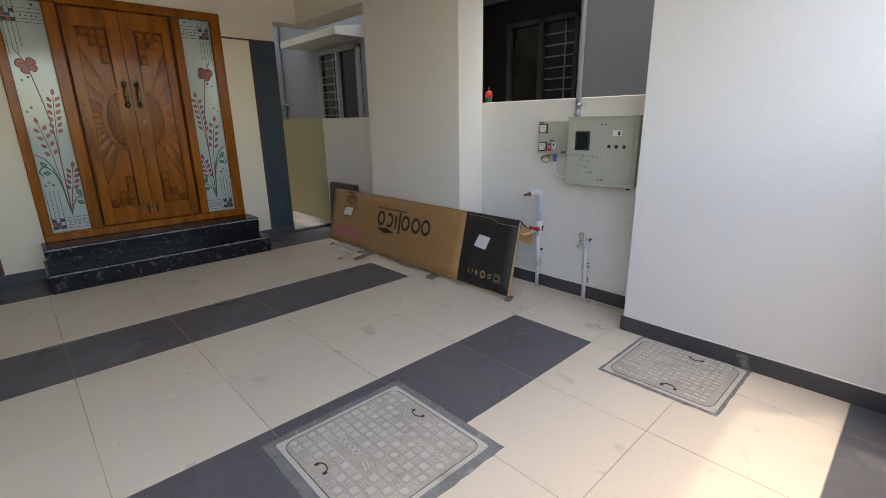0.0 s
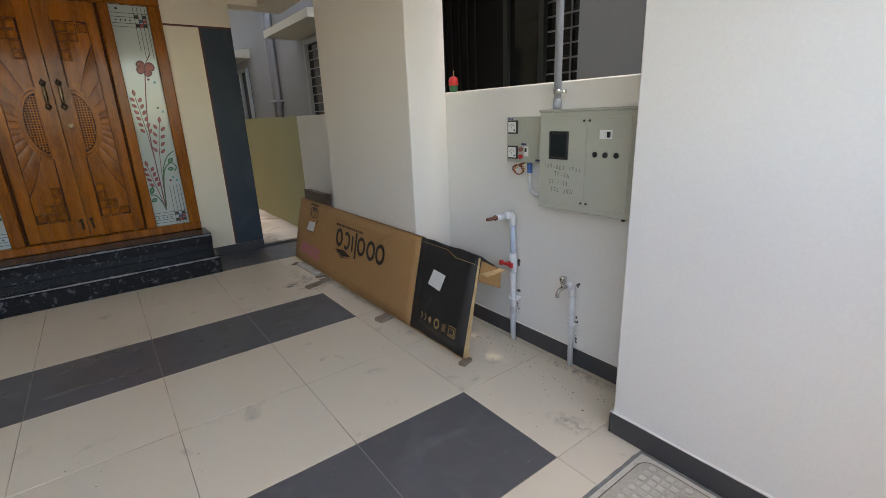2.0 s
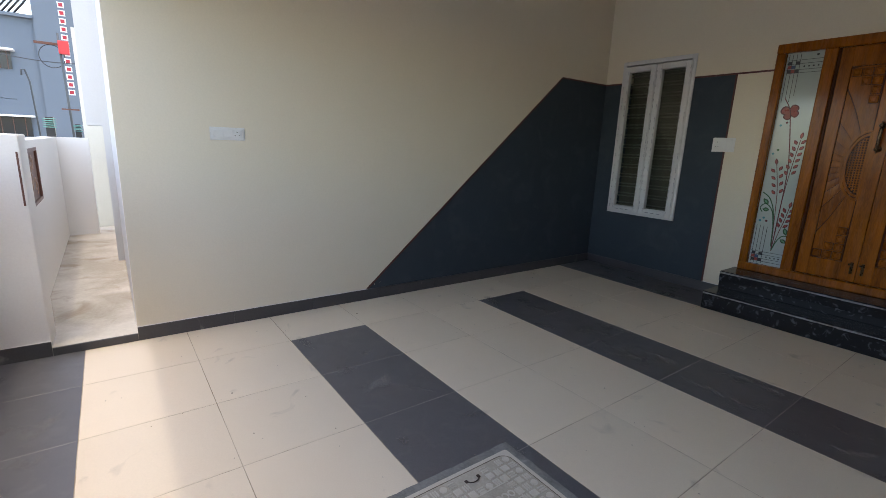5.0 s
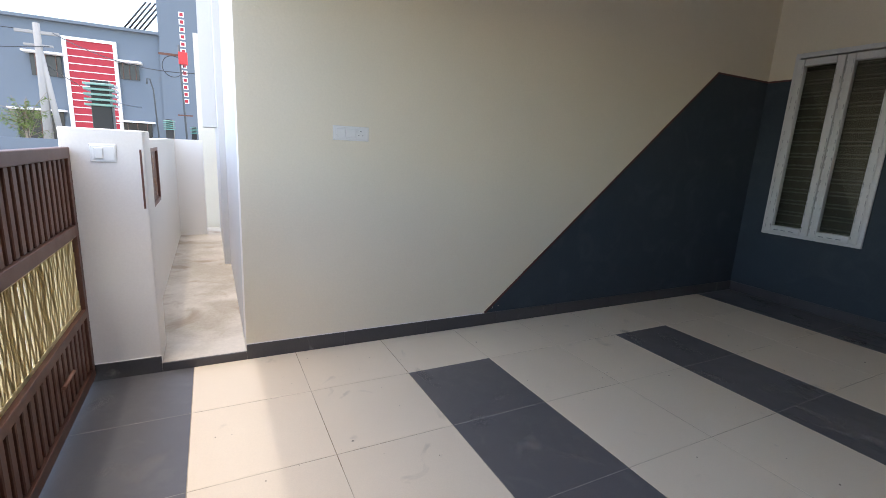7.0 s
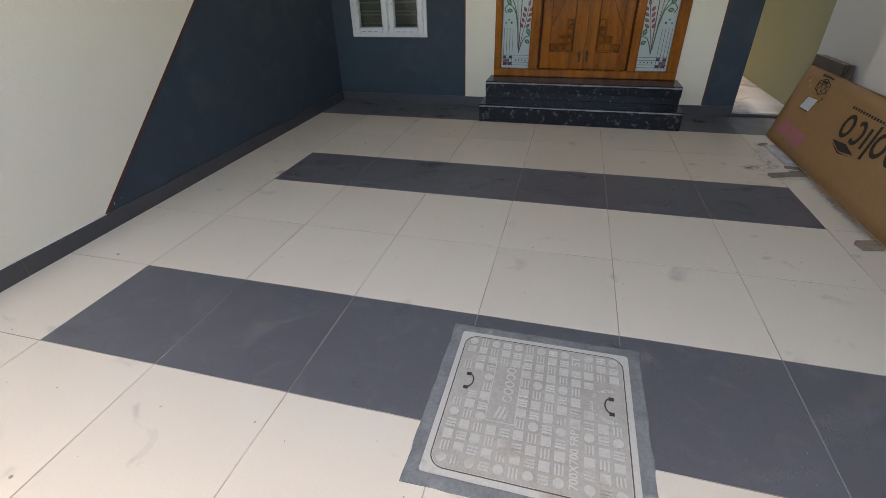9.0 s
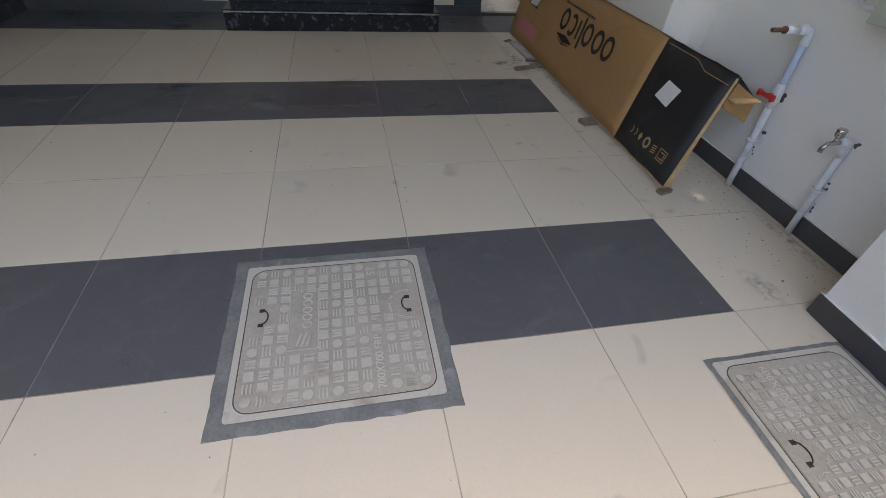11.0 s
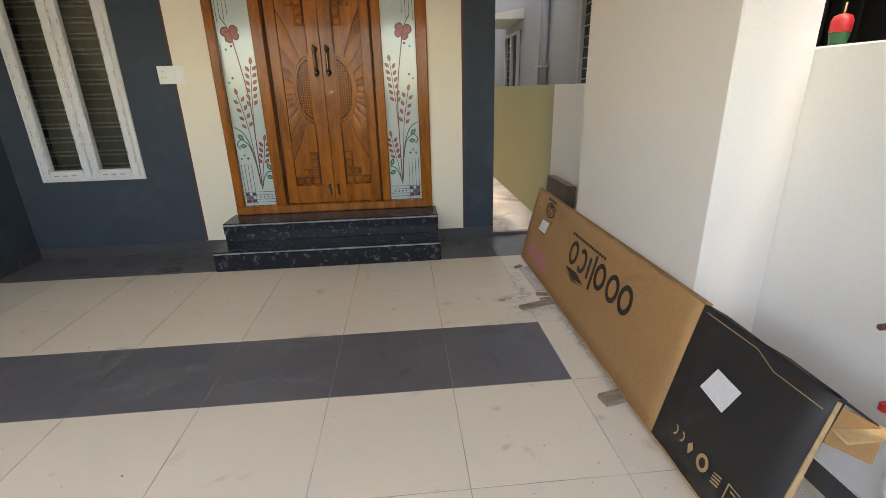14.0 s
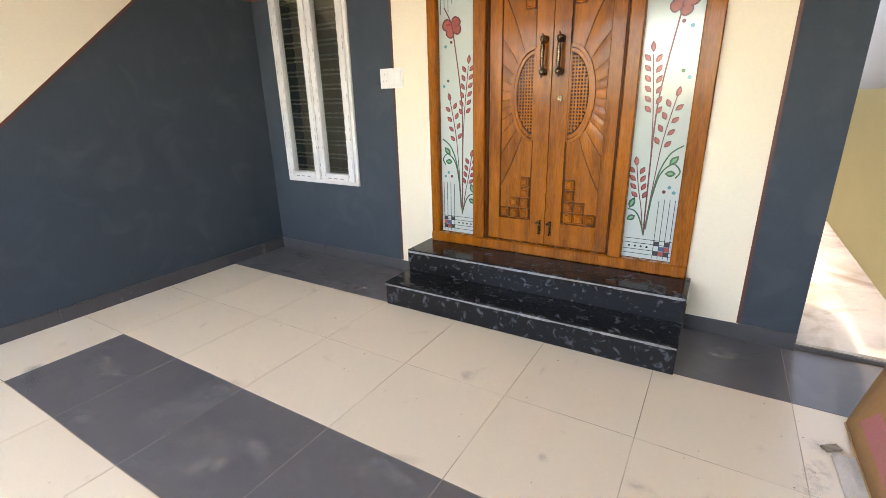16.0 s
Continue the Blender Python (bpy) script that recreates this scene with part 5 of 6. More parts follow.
part("elbow", tube([(PXp, PY + 0.003, 0.725), (PXp, PY + 0.003, 0.76), (PXp - 0.008, PY + 0.003, 0.782), (PXp - 0.03, PY + 0.003, 0.79), (PXp - 0.07, PY + 0.003, 0.79)], 0.0215, 14), PVC, wp)
part("stub", tube([(PXp - 0.07, PY + 0.003, 0.79), (PXp - 0.135, PY, 0.79)], [0.017, 0.018], 14), PVC, wp)
part("nozzle", tube([(PXp - 0.13, PY, 0.79), (PXp - 0.145, PY, 0.79), (PXp - 0.146, PY, 0.79), (PXp - 0.205, PY, 0.79)], [0.0155, 0.0155, 0.0095, 0.0088], 10), RUST, wp, "rusty brown nozzle")
for z in (0.26,):
    b = bmesh.new()
    add_tube(b, [(PXp, PY, z), (PXp, PY, z + 0.018)], 0.0225, 14)
    add_box(b, PXp, XE, PY - 0.03, PY + 0.03, z + 0.002, z + 0.016, 0.002)
    part("clip", b, PVC, wp)
tp = tagged(thing("tap_pipe", (3.038, 1.82, 0)), "white water pipe with a chromed garden tap", "tap")
QX, QY = 3.038, 1.82
part("pipe", tube([(QX, QY - 0.005, 0.0), (QX, QY, 0.44)], 0.015, 14), PVC, tp)
part("elbow", tube([(QX, QY, 0.41), (QX, QY, 0.448), (QX - 0.008, QY, 0.468), (QX - 0.028, QY, 0.476), (QX - 0.055, QY, 0.476)], 0.0195, 14), PVC, tp)
tapo = part("tap_body", tube([(QX - 0.05, QY, 0.476), (QX - 0.08, QY, 0.476), (QX - 0.104, QY, 0.473), (QX - 0.12, QY, 0.459), (QX - 0.125, QY, 0.436)], [0.0105, 0.0115, 0.0105, 0.009, 0.01], 12), STEEL, tp)
part("tap_stem", tube([(QX - 0.078, QY, 0.476), (QX - 0.078, QY, 0.504)], [0.011, 0.0085], 12), STEEL, tapo)
part("tap_knob", tube([(QX - 0.078, QY, 0.499), (QX - 0.078, QY, 0.507), (QX - 0.078, QY, 0.532), (QX - 0.078, QY, 0.538)], [0.014, 0.018, 0.02, 0.015], 9), STEEL, tapo)
b = bmesh.new()
add_tube(b, [(QX, QY, 0.235), (QX, QY, 0.25)], 0.0205, 14)
add_box(b, QX, XE, QY - 0.026, QY + 0.026, 0.237, 0.248, 0.002)
part("clip", b, PVC, tp)

bm = bmesh.new()
rnd = random.Random(31)
for y_, z_, rr, n_ in ((PY - 0.012, 0.50, 0.022, 3), (PY - 0.008, 0.30, 0.012, 4), (PY - 0.006, 0.20, 0.008, 4), (QY - 0.012, 0.455, 0.012, 3), (QY - 0.010, 0.26, 0.010, 4), (QY - 0.010, 0.14, 0.008, 4)):
    for _ in range(n_):
        a_, c_, q_ = y_ + rnd.gauss(0, 0.006), z_ + rnd.gauss(0, 0.018), rr * rnd.uniform(0.4, 1.0)
        add_prism(bm, [(-a_ + q_ * rnd.uniform(0.5, 1.1) * math.cos(k * 0.9), c_ + q_ * rnd.uniform(0.6, 1.5) * math.sin(k * 0.9)) for k in range(7)], 0.0006 + 0.0002 * rnd.random(), basis((XE, 0, 0), (0, -1, 0), (0, 0, 1)))
setting("wall_smudges", bm, surface("dark_cement_smudge", (0.05, 0.05, 0.052), (0.12, 0.118, 0.115), 0.9, scale=60, amount=1.4), "dark cement smudges on the white wall behind the pipes", "smudge", "stuff")

# ---- on the low wall ----
toy = tagged(thing("plastic_pot", (3.13, 2.86, LOW)), "red and green plastic pot with a stick on the ledge", "pot")
KX, KY = 3.11, 2.865
part("base", tube([(KX, KY, LOW), (KX, KY, LOW + 0.036), (KX, KY, LOW + 0.04)], [0.024, 0.029, 0.029], 18), GREEN_PLASTIC, toy, "dark green base")
part("cap", tube([(KX, KY, LOW + 0.04), (KX, KY, LOW + 0.075), (KX, KY, LOW + 0.09), (KX, KY, LOW + 0.096)], [0.031, 0.031, 0.024, 0.008], 18), RED, toy, "red cap")
part("stick", tube([(KX, KY, LOW + 0.09), (KX + 0.01, KY + 0.008, LOW + 0.13)], 0.003, 6), CARD_EDGE, toy)

# ---- gate and its piers ----
def gate_pier(x0, x1, label):
    root = tagged(thing("gate_pier", ((x0 + x1) / 2, -0.15, 0)), label, "gate pier", "", "structure")
    part("shaft", box(x0, x1, Y_FRONT, 0.035, -0.1, 1.40, 0.006), WHITE, root)
    return root


slot_pier = gate_pier(XW - 0.3, XW, "white painted gate pier beside the passage")
part("slot_frame", box(XW + 0.0005, XW + 0.003, 0.012, 0.022, 0.98, 1.30), GATE_BROWN, slot_pier, "thin brown edge of a narrow slot")
gate_pier(2.5, XE + 0.15, "white painted gate pier at the far side")


def gate_lamp(x, y, z, s):
    root = tagged(thing("gate_lamp", (x, y, z)), "black gate lamp with stacked green glass plates", "lamp", "gate lamps")
    part("post", box(x - 0.045 * s, x + 0.045 * s, y - 0.045 * s, y + 0.045 * s, z, z + 0.13 * s, 0.003), BLACK, root)
    for k in range(5):
        part("glass_plate", box(x - 0.068 * s, x + 0.068 * s, y - 0.068 * s, y + 0.068 * s, z + (0.115 + 0.026 * k) * s, z + (0.127 + 0.026 * k) * s, 0.002), GLASS_TEAL, root)
        part("spacer", box(x - 0.04 * s, x + 0.04 * s, y - 0.04 * s, y + 0.04 * s, z + (0.127 + 0.026 * k) * s, z + (0.141 + 0.026 * k) * s), BLACK, root)


gate_lamp(XW - 0.14, -0.15, 1.40, 1.0)
gate_lamp(-5.91, -0.1, 1.345, 1.0)
gate_lamp(-5.91, 0.18, 1.345, 0.7)

GY = -0.30


def gate_leaf(x0, x1, latch):
    root = tagged(thing("metal_gate", ((x0 + x1) / 2, GY, 0.03)), "closed brown steel gate leaf with a cream-gold cut-out band", "gate", "gate leaves")
    z0, z1, za_, zb_ = 0.04, 1.30, 0.45, 0.85
    for a in ((x0, x0 + 0.05, z0, z1), (x1 - 0.05, x1, z0, z1)):
        part("stile", box(a[0], a[1], GY - 0.03, GY + 0.015, a[2], a[3], 0.003), GATE_BROWN, root)
    for a in ((z0, z0 + 0.06), (za_ - 0.045, za_), (zb_, zb_ + 0.06), (z1 - 0.055, z1)):
        part("rail", box(x0 + 0.05, x1 - 0.05, GY - 0.03, GY + 0.018, a[0], a[1], 0.003), GATE_BROWN, root)
    part("sheet", box(x0 + 0.05, x1 - 0.05, GY - 0.028, GY - 0.022, z0 + 0.06, za_ - 0.045), GATE_BROWN, root)
    part("sheet", box(x0 + 0.05, x1 - 0.05, GY - 0.028, GY - 0.022, zb_ + 0.06, z1 - 0.055), GATE_BROWN, root)
    n = round((x1 - x0 - 0.1) / 0.075)
    for k in range(n):
        xc = x0 + 0.05 + (k + 0.5) * (x1 - x0 - 0.1) / n
        for a, c_ in ((z0 + 0.06, za_ - 0.045), (zb_ + 0.06, z1 - 0.055)):
            part("slat", box(xc - 0.022, xc + 0.022, GY - 0.022, GY + 0.006, a, c_, 0.004), GATE_BROWN, root)
    # cream-gold band of wavy upright strips
    rr = random.Random(int((x0 + 9) * 10))
    x = x0 + 0.06
    band = part("band_frame", box(x0 + 0.05, x1 - 0.05, GY - 0.012, GY - 0.004, zb_ - 0.02, zb_), GATE_GOLD, root)
    part("band_frame", box(x0 + 0.05, x1 - 0.05, GY - 0.012, GY - 0.004, za_, za_ + 0.02), GATE_GOLD, root)
    while x < x1 - 0.07:
        b = bmesh.new()
        ph, wd = rr.random() * 6, rr.uniform(0.016, 0.024)
        add_band(b, [(x + 0.006 * math.sin(ph + k * 0.9), za_ + 0.02 + (zb_ - za_ - 0.04) * k / 12) for k in range(13)], wd, 0.006, basis((0, GY - 0.005, 0), (1, 0, 0), (0, 0, 1)))
        part("wavy_strip", b, GATE_GOLD, band)
        x += rr.uniform(0.024, 0.034)
    if latch:
        part("latch", tube([(x1 - 0.4, GY + 0.03, 0.55), (x1 - 0.2, GY + 0.03, 0.55), (x1 - 0.2, GY + 0.05, 0.52)], 0.009, 8), GATE_BROWN, root)
    else:
        part("drop_bolt", tube([(x0 + 0.45, GY + 0.03, 0.28), (x0 + 0.62, GY + 0.03, 0.28)], 0.009, 8), surface("rusted_bolt", (0.3, 0.14, 0.09), rough=0.6), root)


gate_leaf(XW + 0.015, 0.385, False)
gate_leaf(0.395, 2.485, True)

# brown ornamental panels in the compound wall
for x0, x1 in ((-3.53, -2.87), (-2.46, -2.3)):
    root = tagged(thing("wall_panel", ((x0 + x1) / 2, -0.15, 0.82)), "brown ornamental panel set in the compound wall", "panel")
    part("sheet", box(x0 + 0.03, x1 - 0.03, -0.09, -0.075, 0.85, 1.25), GATE_BROWN, root)
    bmf = bmesh.new()
    for a in ((x0, x0 + 0.03, 0.82, 1.28), (x1 - 0.03, x1, 0.82, 1.28), (x0 + 0.03, x1 - 0.03, 0.82, 0.85), (x0 + 0.03, x1 - 0.03, 1.25, 1.28)):
        add_box(bmf, a[0], a[1], -0.1, -0.057, a[2], a[3], 0.003)
    part("frame", bmf, GATE_BROWN, root)
    if x1 - x0 > 0.3:
        b = bmesh.new()
        for k in range(7):
            add_band(b, ring_outline((x0 + x1) / 2 + 0.16 * math.sin(k * 2.4), 1.05 + 0.12 * math.cos(k * 1.7), 0.05, 0.05, 14, 0.3, 5.2), 0.012, 0.005, basis((0, -0.075, 0), (1, 0, 0), (0, 0, 1)) @ Matrix.Diagonal((1, 1, -1, 1)))
        part("scrollwork", b, surface("pale_bronze", (0.42, 0.28, 0.2), rough=0.5), root)

# ---- neighbour's house on the east side ----
nb = tagged(thing("neighbour_house", (4.6, 6.0, -0.16)), "neighbouring grey plastered house with shaded windows and sunshades", "house")
NX = 3.75
b = bmesh.new()
add_box(b, 3.6, 5.2, 2.28, 5.2, 2.62, 5.6)
# unseen upper storey, added to narrow the sun streak in the side passage
add_box(b, NX, 5.2, 5.2, 16.0, -0.16, 7.6)
part("wall", b, GREY_WALL, nb)
# unseen south stretch, added to block a stray sun patch by the pier
part("side_wall", box(3.6, 4.4, 0.6, 2.28, -0.16, 5.6), surface("smooth_grey_cement", (0.22, 0.222, 0.22), (0.19, 0.192, 0.19), 0.75, scale=1.2, fine_amount=0.05, bump=0.05), nb)
# recess walls coloured as dark as the shade they stand in
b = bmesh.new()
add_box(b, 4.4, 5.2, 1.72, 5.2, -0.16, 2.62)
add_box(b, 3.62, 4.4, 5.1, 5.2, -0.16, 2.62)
part("recess_wall", b, RECESS_SHADE, nb, "recess walls with the deep shade put into their colour")


def house_window(yy0, yy1, z0, z1, x, frame_mat, grille):
    w_ = part("window", box(x - 0.005, x + 0.02, yy0, yy1, z0, z1), surface("dark_interior_glass", (0.015, 0.018, 0.018), rough=0.08), nb)
    bmf = bmesh.new()
    midy = (yy0 + yy1) / 2
    for a in ((yy0, yy0 + 0.05, z0, z1), (yy1 - 0.05, yy1, z0, z1), (midy - 0.03, midy + 0.03, z0, z1), (yy0, yy1, z0, z0 + 0.05), (yy0, yy1, z1 - 0.05, z1)):
        add_box(bmf, x - 0.06, x - 0.006, a[0], a[1], a[2], a[3], 0.004)
    part("frame", bmf, frame_mat, w_)
    g0, g1 = (yy0 + 0.06, midy - 0.04) if grille < 0 else (midy + 0.04, yy1 - 0.06)
    k = z0 + 0.12
    while k < z1 - 0.08:
        part("bar", box(x - 0.022, x - 0.012, g0, g1, k, k + 0.012), CONDUIT, w_)
        k += 0.11
    part("bar", box(x - 0.024, x - 0.014, g0 + 0.1, g0 + 0.112, z0 + 0.05, z1 - 0.05), CONDUIT, w_)


FRAME_GREY = surface("grey_window_frame", (0.34, 0.36, 0.36), rough=0.5)
FRAME_DARK = surface("dark_grey_window_frame", (0.06, 0.066, 0.066), rough=0.5)
house_window(2.78, 3.68, 1.3, 2.36, 4.4, FRAME_DARK, -1)
house_window(5.72, 6.82, 1.0, 2.36, NX, FRAME_GREY, 1)
house_window(9.7, 10.7, 1.0, 2.3, NX, FRAME_GREY, 1)
for k in range(5):
    part("rail_bar", box(4.3, 4.32, 4.0 + k * 0.12, 4.02 + k * 0.12, 0.8, 2.6), BLACK, nb)


def sunshade(yy0, yy1, z):
    bms = bmesh.new()
    prof = [(NX - 0.45, z), (NX - 0.45, z + 0.09), (NX, z + 0.16), (NX, z)]
    a = [bms.verts.new((x, yy0, zz)) for x, zz in prof]
    c_ = [bms.verts.new((x, yy1, zz)) for x, zz in prof]
    bms.faces.new(a), bms.faces.new(c_[::-1])
    for i in range(4):
        bms.faces.new((a[i], a[(i + 1) % 4], c_[(i + 1) % 4], c_[i]))
    part("sunshade", bms, surface("pale_cream_plaster", (0.62, 0.6, 0.5), (0.5, 0.48, 0.4), rough=0.8), nb, "pale concrete sunshade")


sunshade(5.6, 7.15, 2.42)
sunshade(9.5, 10.9, 2.45)
sunshade(5.2, 16.0, 3.9)
for y in (8.1, 8.25):
    part("down_pipe", tube([(NX - 0.06, y, -0.1), (NX - 0.06, y, 6.0)], 0.045, 12), CONDUIT, nb)
part("pipe_clamp", box(NX - 0.12, NX, 8.0, 8.35, 1.64, 1.67, 0.004), CONDUIT, nb)
bag = tagged(thing("hanging_cloth", (4.195, 4.97, 1.72)), "dusty brown cloth bag hanging in the neighbour's recess", "cloth")
b = bmesh.new()
prev = None
for k in range(9):
    z = 2.08 - 0.032 * k
    row = [b.verts.new((4.18 + 0.02 * math.sin(3 * s + k), 4.97 + (s - 2) * 0.024 * (1.0 + 0.06 * k), z)) for s in range(5)] + [b.verts.new((4.21 + 0.02 * math.sin(3 * s + k), 4.97 + (s - 2) * 0.024 * (1.0 + 0.06 * k), z)) for s in range(4, -1, -1)]
    if prev:
        for i in range(10):
            b.faces.new((prev[i], prev[(i + 1) % 10], row[(i + 1) % 10], row[i]))
    prev = row
part("cloth", b, CLOTH, bag)
part("hook_line", tube([(4.195, 4.97, 2.08), (4.195, 4.97, 2.62)], 0.003, 5), CLOTH, bag)

# ---- across the street ----
bh = tagged(thing("blue_house", (-31.5, -4, -0.16)), "sky-blue two-storey house with a red striped panel", "house")
HX = -31.0


def far(y, z, x=-16.0):
    """Place on the far facade in line with a nearer one."""
    s = (1.09 - HX) / (1.09 - x)
    return 0.35 + (y - 0.35) * s, 1.38 + (z - 1.38) * s


def far_box(y0, y1, z0, z1, d0, d1):
    (a, c_), (e, g) = far(y0, z0), far(y1, z1)
    return box(HX - d0, HX + d1, a, e, c_, g)


b = far_box(-8.0, -0.85, 0.5, 4.32, 6, 0.0)
part("wall", b, BLUE_PAINT, bh)
part("tower", far_box(-0.85, 1.5, 0.5, 6.4, 6, 0.15), BLUE_PAINT, bh)
red = part("red_panel", far_box(-3.1, -2.02, 1.2, 3.89, 0, 0.12), RED_PAINT, bh, "red panel with white stripes")
part("panel_border", far_box(-3.2, -3.1, 1.2, 3.97, 0, 0.2), WHITE, bh)
part("panel_border", far_box(-2.02, -1.93, 1.2, 3.97, 0, 0.2), WHITE, bh)
part("panel_border", far_box(-3.1, -2.02, 3.89, 3.97, 0, 0.2), WHITE, bh)
for k in range(12):
    part("stripe", far_box(-3.1, -2.02, 1.45 + 0.2 * k, 1.472 + 0.2 * k, -0.12, 0.14), WHITE, red)
for y0, y1, z0, z1 in ((-3.95, -3.27, 2.85, 3.42), (-1.9, -1.42, 2.97, 3.42), (-1.95, -1.2, 1.2, 1.72), (-4.4, -3.35, 0.9, 1.9)):
    wdw = part("window", far_box(y0, y1, z0, z1, 0, 0.06), surface("dark_window", (0.02, 0.02, 0.022), rough=0.2), bh)
    for k in range(3):
        part("mullion", far_box(y0 + (y1 - y0) * (k + 0.5) / 3 - 0.007, y0 + (y1 - y0) * (k + 0.5) / 3 + 0.007, z0, z1, -0.06, 0.1), GATE_BROWN, wdw)
    part("sunshade", far_box(y0 - 0.1, y1 + 0.1, z1, z1 + 0.05, 0, 0.7), WHITE, bh)
for k in range(13):
    z = 4.95 - 0.21 * k
    sq = part("red_square", far_box(-0.26, -0.17, z, z + 0.09, -0.15, 0.2), RED_PAINT, bh)
    part("square_border", far_box(-0.29, -0.14, z - 0.03, z + 0.12, -0.15, 0.17), WHITE, bh)
part("roof_edge", far_box(-8.0, -0.85, 4.32, 4.40, 6, 0.25), BLUE_PAINT, bh)
b = bmesh.new()
for k in range(5):
    (ya_, za_), (yb_, zb_) = far(-1.7 + 0.12 * k, 4.4), far(-1.1 + 0.12 * k, 5.2)
    add_tube(b, [(HX + 0.1, ya_, za_), (HX + 0.1, yb_, zb_)], 0.05, 5)
part("roof_railing", b, BLACK, bh)

# street pole with wires, antenna mast
pole = tagged(thing("utility_pole", (-20, -4.4, -0.16)), "weathered concrete street pole with cross-arms and wires", "utility pole")
POLE = surface("weathered_concrete_pole", (0.34, 0.32, 0.29), rough=0.9)
part("shaft", tube([(-20, -4.75, -0.16), (-20, -4.7, 4.9)], [0.16, 0.1], 10), POLE, pole)
part("brace", tube([(-20, -4.25, -0.16), (-20, -4.7, 4.3)], [0.11, 0.08], 10), POLE, pole)
part("cross_arm", box(-20.05, -19.95, -5.3, -4.1, 4.55, 4.65, 0.01), POLE, pole)
part("cross_arm", box(-20.05, -19.95, -5.1, -4.3, 4.15, 4.22, 0.01), POLE, pole)
for k, (yy, zz, ey, ez, ex) in enumerate(((-4.3, 4.65, 0.2, 3.3, -15.4), (-5.2, 4.65, -14, 5.5, -18), (-4.3, 4.2, -12, 3.8, -17), (-4.6, 3.6, -3.0, 2.9, -30.9))):
    part("wire", tube([(-20 + (ex + 20) * s / 14, yy + (ey - yy) * s / 14, zz + (ez - zz) * s / 14 - 1.3 * (s / 14) * (1 - s / 14)) for s in range(15)], 0.014, 5), BLACK, pole)
mast = tagged(thing("antenna_mast", (-15.4, -0.25, -0.16)), "thin rusty mast with a looped cable and red box", "mast")
part("mast", tube([(-15.4, -0.22, -0.16), (-15.4, -0.32, 4.05)], 0.03, 8), FRAME_DARK, mast)
part("cross_bar", box(-15.43, -15.37, -0.85, -0.15, 3.72, 3.78), RUST, mast)
part("cross_bar", box(-15.43, -15.37, -0.45, -0.05, 2.0, 2.04), RUST, mast)
part("signal_box", box(-15.5, -15.3, -0.34, -0.1, 3.5, 3.85, 0.01), RED, mast)
part("cable", tube([(-15.4, -0.5 + 0.28 * math.cos(a), 3.42 + 0.3 * math.sin(a)) for a in [k * 0.25 for k in range(25)]], 0.012, 6), BLACK, mast)
part("bent_pipe", tube([(-15.4, -0.95, 0.0), (-15.4, -1.05, 2.7), (-15.4, -1.12, 3.0), (-15.4, -1.2, 3.0), (-15.4, -1.2, 2.85)], 0.022, 6), FRAME_DARK, mast)

# a young feathery tree by the street
tree = tagged(thing("tree", (-17, -4.6, -0.16)), "young feathery green tree by the street", "tree")
part("trunk", tube([(-17, -4.6, -0.16), (-16.95, -4.55, 0.8), (-17, -4.5, 1.7)], [0.06, 0.045, 0.025], 8), OLDWOOD, tree)
rnd = random.Random(21)
crown = bmesh.new()
for limb in range(26):
    a, el = rnd.random() * 6.28, rnd.uniform(0.2, 1.3)
    ln_ = rnd.uniform(0.5, 1.05)
    s0 = Vector((-17, -4.5, rnd.uniform(0.9, 1.8)))
    dr = Vector((math.cos(a) * math.cos(el), math.sin(a) * math.cos(el), math.sin(el)))
    tip = s0 + dr * ln_
    for k in range(34):
        t = rnd.uniform(0.25, 1.0)
        p = s0.lerp(tip, t) + Vector((rnd.gauss(0, 0.05), rnd.gauss(0, 0.05), rnd.gauss(0, 0.05) - 0.12 * t * t))
        q = Vector((rnd.gauss(0, 1), rnd.gauss(0, 1), rnd.gauss(0, 0.7))).normalized() * rnd.uniform(0.04, 0.08)
        o = q.orthogonal().normalized() * 0.014
        crown.faces.new([crown.verts.new(v) for v in (p - q, p + o, p + q, p - o)])
    part("limb", tube([s0, s0.lerp(tip, 0.5) + Vector((0, 0, 0.04)), tip], [0.016, 0.01, 0.004], 5), OLDWOOD, tree)
part("crown", crown, LEAFY, tree)
bm = box(-14.2, -14.0, -9.0, -0.9, -0.2, 1.15)
setting("street_wall", bm, BLUE_PAINT, "low pale blue street wall across the road", "wall")

# ---- grit and crumbs on the floor ----
rnd = random.Random(77)
bm = bmesh.new()
for k in range(560):
    if k % 5 == 0:
        x, y = 3.03 - abs(rnd.gauss(0, 0.14)), rnd.uniform(1.4, 2.75)
    elif rnd.random() < 0.5:
        x, y = rnd.gauss(2.75, 0.22), rnd.uniform(1.4, 4.9)
    else:
        x, y = rnd.uniform(XW + 0.05, XE - 0.1), rnd.uniform(0.2, 4.95)
    if not (XW + 0.03 < x < XE - 0.03) or (x > 2.68 and y < 1.4) or (x > 2.74 and y > 2.85):
        continue
    if 0.55 < x < 1.29 and 1.18 < y < 1.92:
        continue
    r = rnd.uniform(0.001, 0.004) * (2.0 if rnd.random() < 0.06 else 1.0)
    n = rnd.randint(4, 6)
    ang = rnd.random() * 6.28
    add_prism(bm, [(x + r * rnd.uniform(0.5, 1.3) * math.cos(ang + 6.28 * i / n), y + r * rnd.uniform(0.4, 1.2) * math.sin(ang + 6.28 * i / n)) for i in range(n)], rnd.uniform(0.0006, 0.003), Matrix.Translation((0, 0, 0.0002)))
